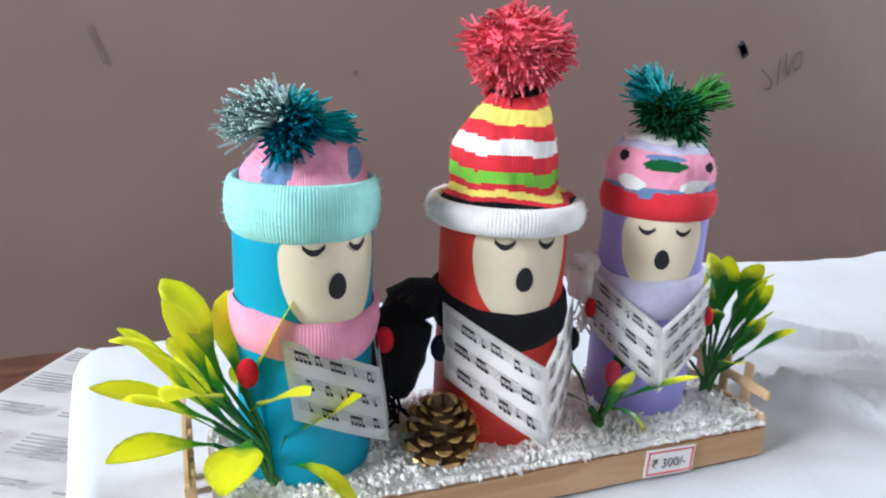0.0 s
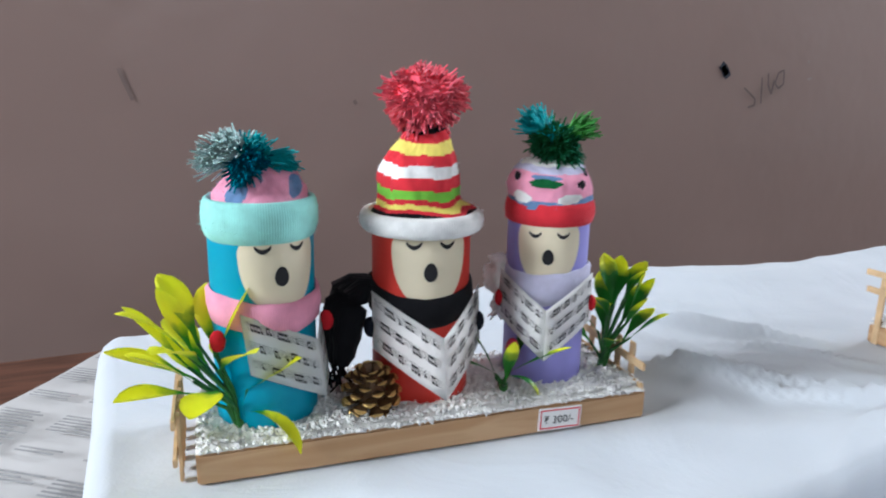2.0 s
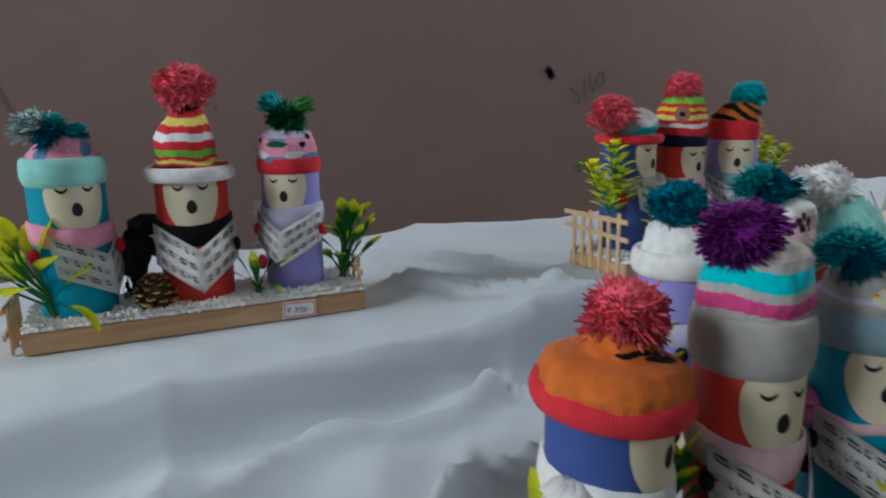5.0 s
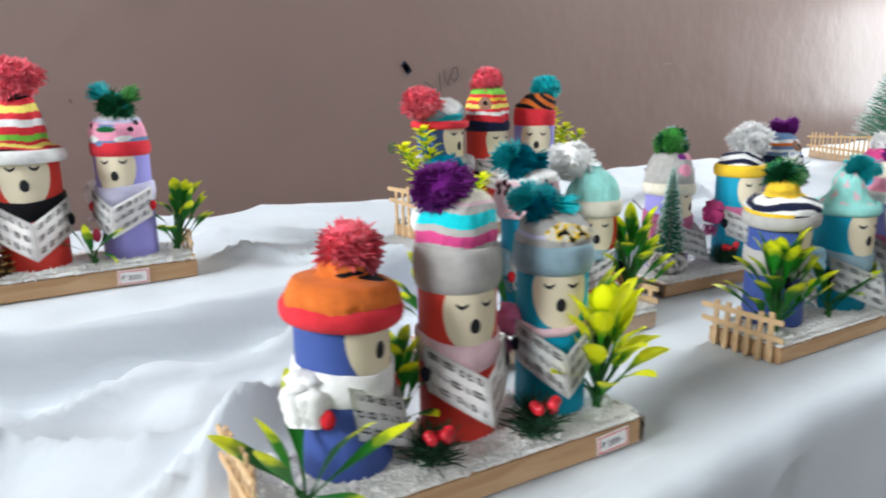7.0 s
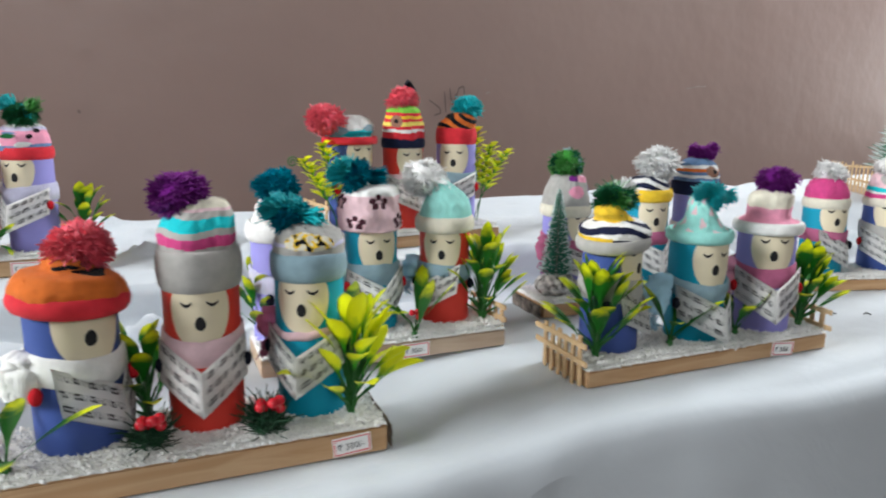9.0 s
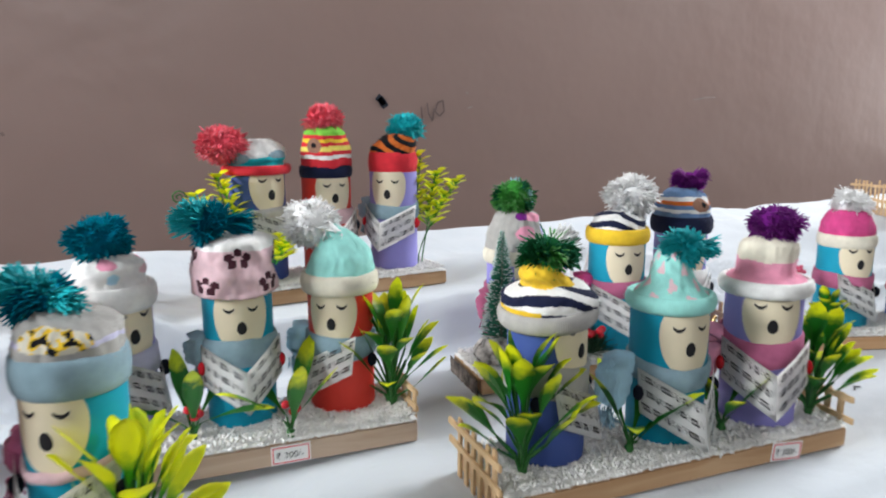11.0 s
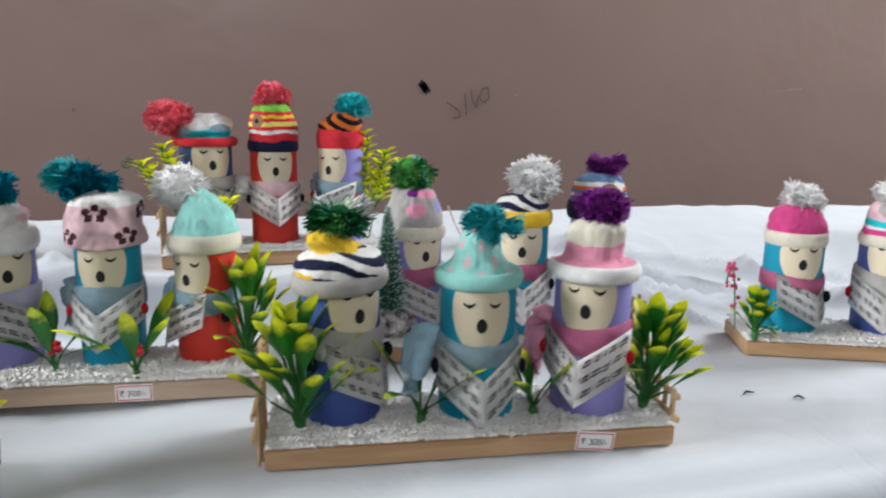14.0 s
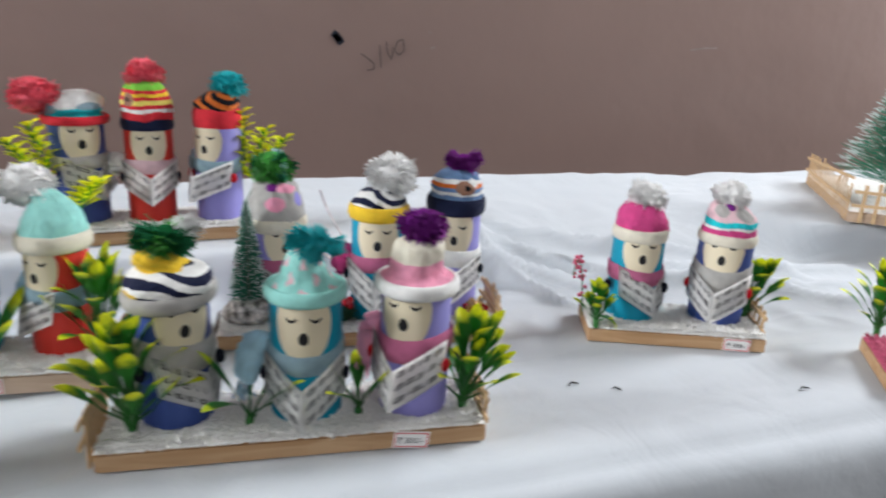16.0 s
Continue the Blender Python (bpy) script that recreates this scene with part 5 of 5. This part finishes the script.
# ---- plants and ornaments on the trays ----
YEL = "yellow plastic leaf spray with green stems stuck in tray snow"
GRN = "green plastic leaf spray with yellow tips stuck in tray snow"
plant(0.141, 0.219, ZA, 15, 0.072, 0.0050, M_leaf_yellow, 1.3, YEL, lean=(-0.42, 0.05), rise=(0.15, 1.35), low=1)
plant(0.330, 0.219, ZA, 8, 0.064, 0.0048, M_leaf, 4.1, GRN, lean=(0.25, 0), rise=(0.45, 1.4))
plant(0.266, 0.212, ZA, 4, 0.046, 0.0034, M_leaf, 2.2, "thin green leaf sprig with a dark red bud in tray snow", lean=(-0.1, -0.1), rise=(0.6, 1.3), flower=True, low=1)
pine_cone(0.2005, 0.219, ZA - 0.001, 0.0125)
plant(0.654, -0.127, ZT, 15, 0.082, 0.0055, M_leaf, 5.2, GRN, rise=(0.35, 1.4))
plant(0.721, -0.134, ZT, 5, 0.054, 0.0046, M_leaf_green, 0.7, GRN, rise=(0.5, 1.35))
plant(0.788, -0.139, ZT, 5, 0.050, 0.0042, M_leaf, 3.1, GRN, rise=(0.8, 1.4))
plant(0.856, -0.147, ZT, 13, 0.070, 0.0052, M_leaf, 1.9, GRN, lean=(0.18, 0), rise=(0.4, 1.4))
plant(0.286, -0.110, ZC, 6, 0.060, 0.0050, M_leaf, 2.8, GRN, lean=(0.0, -0.1), rise=(0.2, 1.3))
plant(0.356, -0.078, ZC, 9, 0.066, 0.0048, M_leaf, 0.4, GRN, rise=(0.7, 1.45))
berry_pick(0.354, -0.113, ZC, 0.0165, 4)
berry_pick(0.415, -0.124, ZC, 0.0185, 5)
plant(0.466, -0.122, ZC, 15, 0.082, 0.0060, M_leaf_yellow, 3.6, YEL, lean=(0.06, 0), rise=(0.35, 1.4))
plant(0.504, -0.010, ZT, 4, 0.056, 0.0046, M_leaf_green, 2.1, "green leaf sprig with red berries stuck in tray snow", berries=4, rise=(0.5, 1.3))
plant(0.556, -0.028, ZT, 4, 0.056, 0.0046, M_leaf, 4.9, "green leaf sprig with red berries stuck in tray snow", berries=4, rise=(0.1, 1.25))
plant(0.626, -0.015, ZT, 14, 0.084, 0.0052, M_leaf, 0.9, GRN, rise=(0.5, 1.4))
plant(0.451, 0.022, ZT, 9, 0.070, 0.0050, M_leaf, 1.1, GRN, rise=(0.5, 1.4))
plant(1.018, -0.046, ZT, 8, 0.044, 0.0042, M_leaf, 2.6, GRN, lean=(-0.1, -0.1), rise=(0.1, 1.3), low=2)
plant(1.165, -0.060, ZT, 9, 0.062, 0.0050, M_leaf, 0.2, GRN, lean=(0.3, 0), rise=(0.3, 1.3))
berry_pick(0.806, 0.008, ZT, 0.018, 9)


def sprig(x, y, z, h, seed, label, curl=False, lean=0.0):
    """An upright stalk set with many small yellow-green leaflets."""
    rnd = random.Random(seed)
    t = thing("leaf_sprig", pose(x, y, z), label, "artificial plant", "artificial plants")
    bm = bmesh.new()
    pts = [Vector((lean * h * u * u + 0.004 * math.sin(4 * u + seed), 0.003 * math.sin(3 * u), h * u)) for u in [i / 8 for i in range(9)]]
    if curl:
        c = pts[-1] + Vector((-0.006, 0, 0))
        pts += [c + Vector((math.cos(a), 0, math.sin(a))) * (0.006 * (1 - a / 13)) for a in [0.7 * i for i in range(1, 16)]]
    tube(bm, pts, 0.0007, 5)
    part("stem", bm, M_stem, t)
    for k in range(30):
        u = 0.45 + 0.55 * k / 30
        p = Vector((lean * h * u * u, 0, h * u))
        one = bmesh.new()
        lay = one.verts.layers.float.new("along")
        blade(one, lay, p, k * 2.4, 0.75, 0.022 * (1.25 - 0.6 * u), 0.0042, 0.5)
        part("leaf", one, M_leaf_yellow, t)
    return t


SPR = "thin stalk with small yellow-green leaflets stuck in tray snow"
sprig(0.568, 0.185, ZB, 0.078, 1, SPR + ", tip curled", True, -0.42)
sprig(0.576, 0.182, ZB, 0.094, 2, SPR, False, -0.22)
sprig(0.590, 0.158, ZB, 0.045, 3, SPR, False, 0.5)
sprig(0.740, 0.190, ZB, 0.106, 4, SPR, False, 0.0)
sprig(0.742, 0.186, ZB, 0.080, 5, SPR, False, 0.5)
sprig(0.746, 0.192, ZB, 0.088, 6, SPR, False, 0.2)

fir_tree(0.732, 0.022, 0.026, 0.092, 0.0165, 3, "")


def rock(x, y, z, sx, sy, sz, material, label, seed, name="snowy_rock"):
    bm = bmesh.new()
    ball(bm, (0, 0, 0.5 * sz), 0.5, 0, 4)
    for v in bm.verts:
        f = 1 + 0.25 * noise.noise(v.co * 3 + Vector((seed, 0, 0))) + 0.10 * noise.noise(v.co * 9)
        v.co = Vector((v.co.x * sx * f, v.co.y * sy * f, max(0.0, (v.co.z - 0.5 * sz) * sz * 1.0 * f + 0.5 * sz)))
    ob = part(name, bm, material)
    ob.matrix_basis = pose(x, y, z)
    return tagged(ob, label, "ornament")


rock(0.732, 0.022, ZT, 0.040, 0.034, 0.024, M_stone, "dark rough stone dusted with snow under a fir tree", 2.0)


def gift(x, y, z, s):
    t = thing("gift_box", pose(x, y, z, 0, 0, 18), "tiny red foil gift box tied with a gold ribbon", "gift box")
    bm = bmesh.new()
    box(bm, -s, s, -s, s, 0, 1.7 * s, bev=0.0008)
    part("box", bm, M_gift, t, smooth=False)
    bm = bmesh.new()
    box(bm, -0.2 * s, 0.2 * s, -1.03 * s, 1.03 * s, -0.0002, 1.74 * s)
    box(bm, -1.03 * s, 1.03 * s, -0.2 * s, 0.2 * s, -0.0003, 1.745 * s)
    part("ribbon", bm, M_gold, t, smooth=False)
    for q in (-1, 1):
        bm = bmesh.new()
        tube(bm, [(0, 0, 1.74 * s), (q * 0.6 * s, 0, 2.5 * s), (q * 1.1 * s, 0, 2.2 * s), (q * 0.5 * s, 0, 1.78 * s)], 0.16 * s, 6)
        part("bow", bm, M_gold, t)
    return t


gift(0.918, -0.012, ZT, 0.0085)


def tray_end(x, y, z, yaw, n, ln, h, seed):
    return fence(pose(x, y, z, 0, 0, yaw), ln, n, h, (0.55, 0.85), seed)


tray_end(0.119, 0.265, TA, -94, 6, 0.055, 0.030, 1)
fence(pose(0.341, 0.252, TA, 0, 0, -94.2), 0.055, 4, 0.036, (0.5, 0.8), 2)
fence(pose(0.5505, 0.226, TA, 0, 0, -88), 0.066, 6, 0.052, (0.70, 0.92), 3)
fence(pose(0.269, -0.058, Z3, 0, 0, -96.6), 0.056, 6, 0.048, (0.55, 0.85), 4)
fence(pose(0.6365, -0.086, 0.0005, 0, 0, -95.9), 0.056, 6, 0.036, (0.55, 0.85), 5)
fence(pose(0.8725, -0.109, 0.0005, 0, 0, -95.9), 0.056, 6, 0.036, (0.55, 0.85), 6)
fence(pose(0.640, 0.018, 0.0005, 0, 0, -95.6), 0.055, 5, 0.034, (0.55, 0.85), 7)
fence(pose(0.942, 0.028, 0.0005, 0, 0, -98), 0.056, 6, 0.042, (0.55, 0.85), 8)
fence(pose(1.1795, -0.040, 0.0005, 0, 0, -112), 0.056, 6, 0.036, (0.5, 0.8), 9)


def bark_end(m, w, h):
    bm = bmesh.new()
    n = 20
    g = [[bm.verts.new((w * i / n, -0.0015 - 0.0022 * abs(noise.noise((i * 0.6, j * 0.9, 4))), h * j / 6)) for j in range(7)] for i in range(n + 1)]
    for i in range(n):
        for j in range(6):
            bm.faces.new((g[i][j], g[i + 1][j], g[i + 1][j + 1], g[i][j + 1]))
    bmesh.ops.solidify(bm, geom=bm.faces[:], thickness=-0.0018)
    ob = part("bark_strip", bm, M_bark)
    ob.matrix_basis = m
    return tagged(ob, "rough grey-brown bark strip on the end of a tray", "bark")


bark_end(pose(0.4825, -0.1425, Z3, 0, 0, 83.4), 0.061, 0.016)
bark_end(pose(0.7115, 0.0625, 0.0005, 0, 0, -98), 0.060, H1)


def twigs(x, y, z, seed):
    rnd = random.Random(seed)
    t = thing("twig_bundle", pose(x, y, z), "bundle of thin silvery sparkling twigs standing behind a tray", "twigs")
    for k, (tx, ty, tz) in enumerate(((-0.045, 0.03, 0.105), (-0.02, 0.0, 0.085), (0.03, 0.02, 0.10), (-0.06, 0.01, 0.06), (0.015, 0.04, 0.075), (0.045, 0.0, 0.06), (-0.075, 0.02, 0.075))):
        bm = bmesh.new()
        pts = [Vector((tx, ty, tz)) * u + Vector((0.003 * math.sin(6 * u + k), 0, 0.012 * u * (1 - u))) for u in [i / 6 for i in range(7)]]
        tube(bm, pts, [0.0019 - 0.00015 * i for i in range(7)], 5)
        part("twig", bm, M_twig, t)
    return t


twigs(0.850, 0.080, 0.0, 3)

# far tray with a fir tree on the raised back of the table, and the pink tray at the front
tray(1.48, 0.118, TIER, 0.25, 0.26, -35, 0.014, M_wood_pale, None, 8, PALE)
fence(pose(1.629, 0.331, TIER + 0.001, 0, 0, -125), 0.255, 18, 0.05, (0.45, 0.8), 10)
fence(pose(1.482, 0.112, TIER + 0.001, 0, 0, -35), 0.25, 16, 0.05, (0.45, 0.8), 11)
fir_tree(1.605, 0.172, TIER + 0.016, 0.19, 0.075, 8, "")
M_pinksand = mat("pink_sand", (0.62, 0.12, 0.22), 0.9, 0.2, 300, 0.8, 900, dist=0.002)
tray(1.197, -0.185, 0.0005, 0.22, 0.087, -36, H1, M_wood, None, 9, "low pine wood tray covered with coarse pink sand", M_pinksand)
plant(1.262, -0.117, ZT, 12, 0.07, 0.0046, M_leaf, 2.0, GRN, rise=(0.7, 1.45))

# marks on the wall
wall_mark("wall_chip", [[(0.938, 0.238), (0.947, 0.231), (0.955, 0.219)], [(0.943, 0.236), (0.951, 0.222)]], 0.013, M_chip, "dark chip in the brown wall paint")
wall_mark("wall_scrawl", [[(0.991, 0.203), (1.002, 0.196), (1.0165, 0.186), (1.0165, 0.176), (1.003, 0.173)], [(1.026, 0.220), (1.030, 0.179)], [(1.0385, 0.227), (1.041, 0.208), (1.0495, 0.194), (1.053, 0.217)],
                          [(1.0605, 0.228), (1.055, 0.211), (1.064, 0.203), (1.074, 0.211), (1.0715, 0.232), (1.0605, 0.228)]], 0.0030, M_pencil, "faint pencil scrawl on the brown wall")
wall_mark("wall_smudge", [[(0.089, 0.214), (0.094, 0.198), (0.101, 0.180)], [(0.353, 0.181), (0.356, 0.176)]], 0.0045, M_smudge, "dull dark rub marks on the brown wall")
wall_mark("wall_scratch", [[(1.122, 0.248), (1.126, 0.245)], [(1.126, 0.218), (1.136, 0.221)], [(1.72, 0.238), (1.76, 0.244), (1.79, 0.245)]], 0.003, M_scratch, "pale scratches on the brown wall")


# ---- small extras ----
def bead_pick(x, y, z, seed):
    """A drooping wire strung with small pink beads."""
    rnd = random.Random(seed)
    t = thing("bead_pick", pose(x, y, z), "drooping wire sprig strung with small glossy pink beads", "ornament")
    m = mat("pink_bead", (0.72, 0.10, 0.20), 0.3, 0.15, 200, 0)
    bm = bmesh.new()
    arc = [Vector((-0.004 - 0.016 * u, -0.004 * u, 0.055 * math.sin(2.3 * u))) for u in [i / 10 for i in range(11)]]
    tube(bm, arc, 0.0006, 5)
    part("wire", bm, M_stem, t)
    for k in range(26):
        p = arc[2 + k % 9] + Vector((rnd.uniform(-1, 1), rnd.uniform(-1, 1), rnd.uniform(-1, 1))) * 0.004
        bm = bmesh.new()
        ball(bm, p, rnd.uniform(0.0014, 0.0022), 0, 1)
        part("bead", bm, m, t)
    return t


bead_pick(1.022, -0.022, ZT, 4)


def scrap(x, y, yaw, ln, material, label):
    bm = bmesh.new()
    tube(bm, [(0, 0, 0.0012), (ln * 0.4, 0.0015, 0.0022), (ln, 0, 0.001)], [0.0006, 0.0009, 0.0005], 5)
    ob = part("scrap", bm, material)
    ob.matrix_basis = pose(x, y, cloth_z(x, y), 0, 0, yaw)
    return tagged(ob, label, "litter")


for sx, sy, sa, sl in ((0.955, -0.115, 10, 0.010), (0.985, -0.128, -30, 0.007), (1.13, -0.165, 5, 0.010)):
    scrap(sx, sy, sa, sl, M_ink, "tiny black thread scrap lying on the white cloth")
scrap(0.215, -0.115, 5, 0.022, M_paper, "thin white plastic strip lying on the cloth")
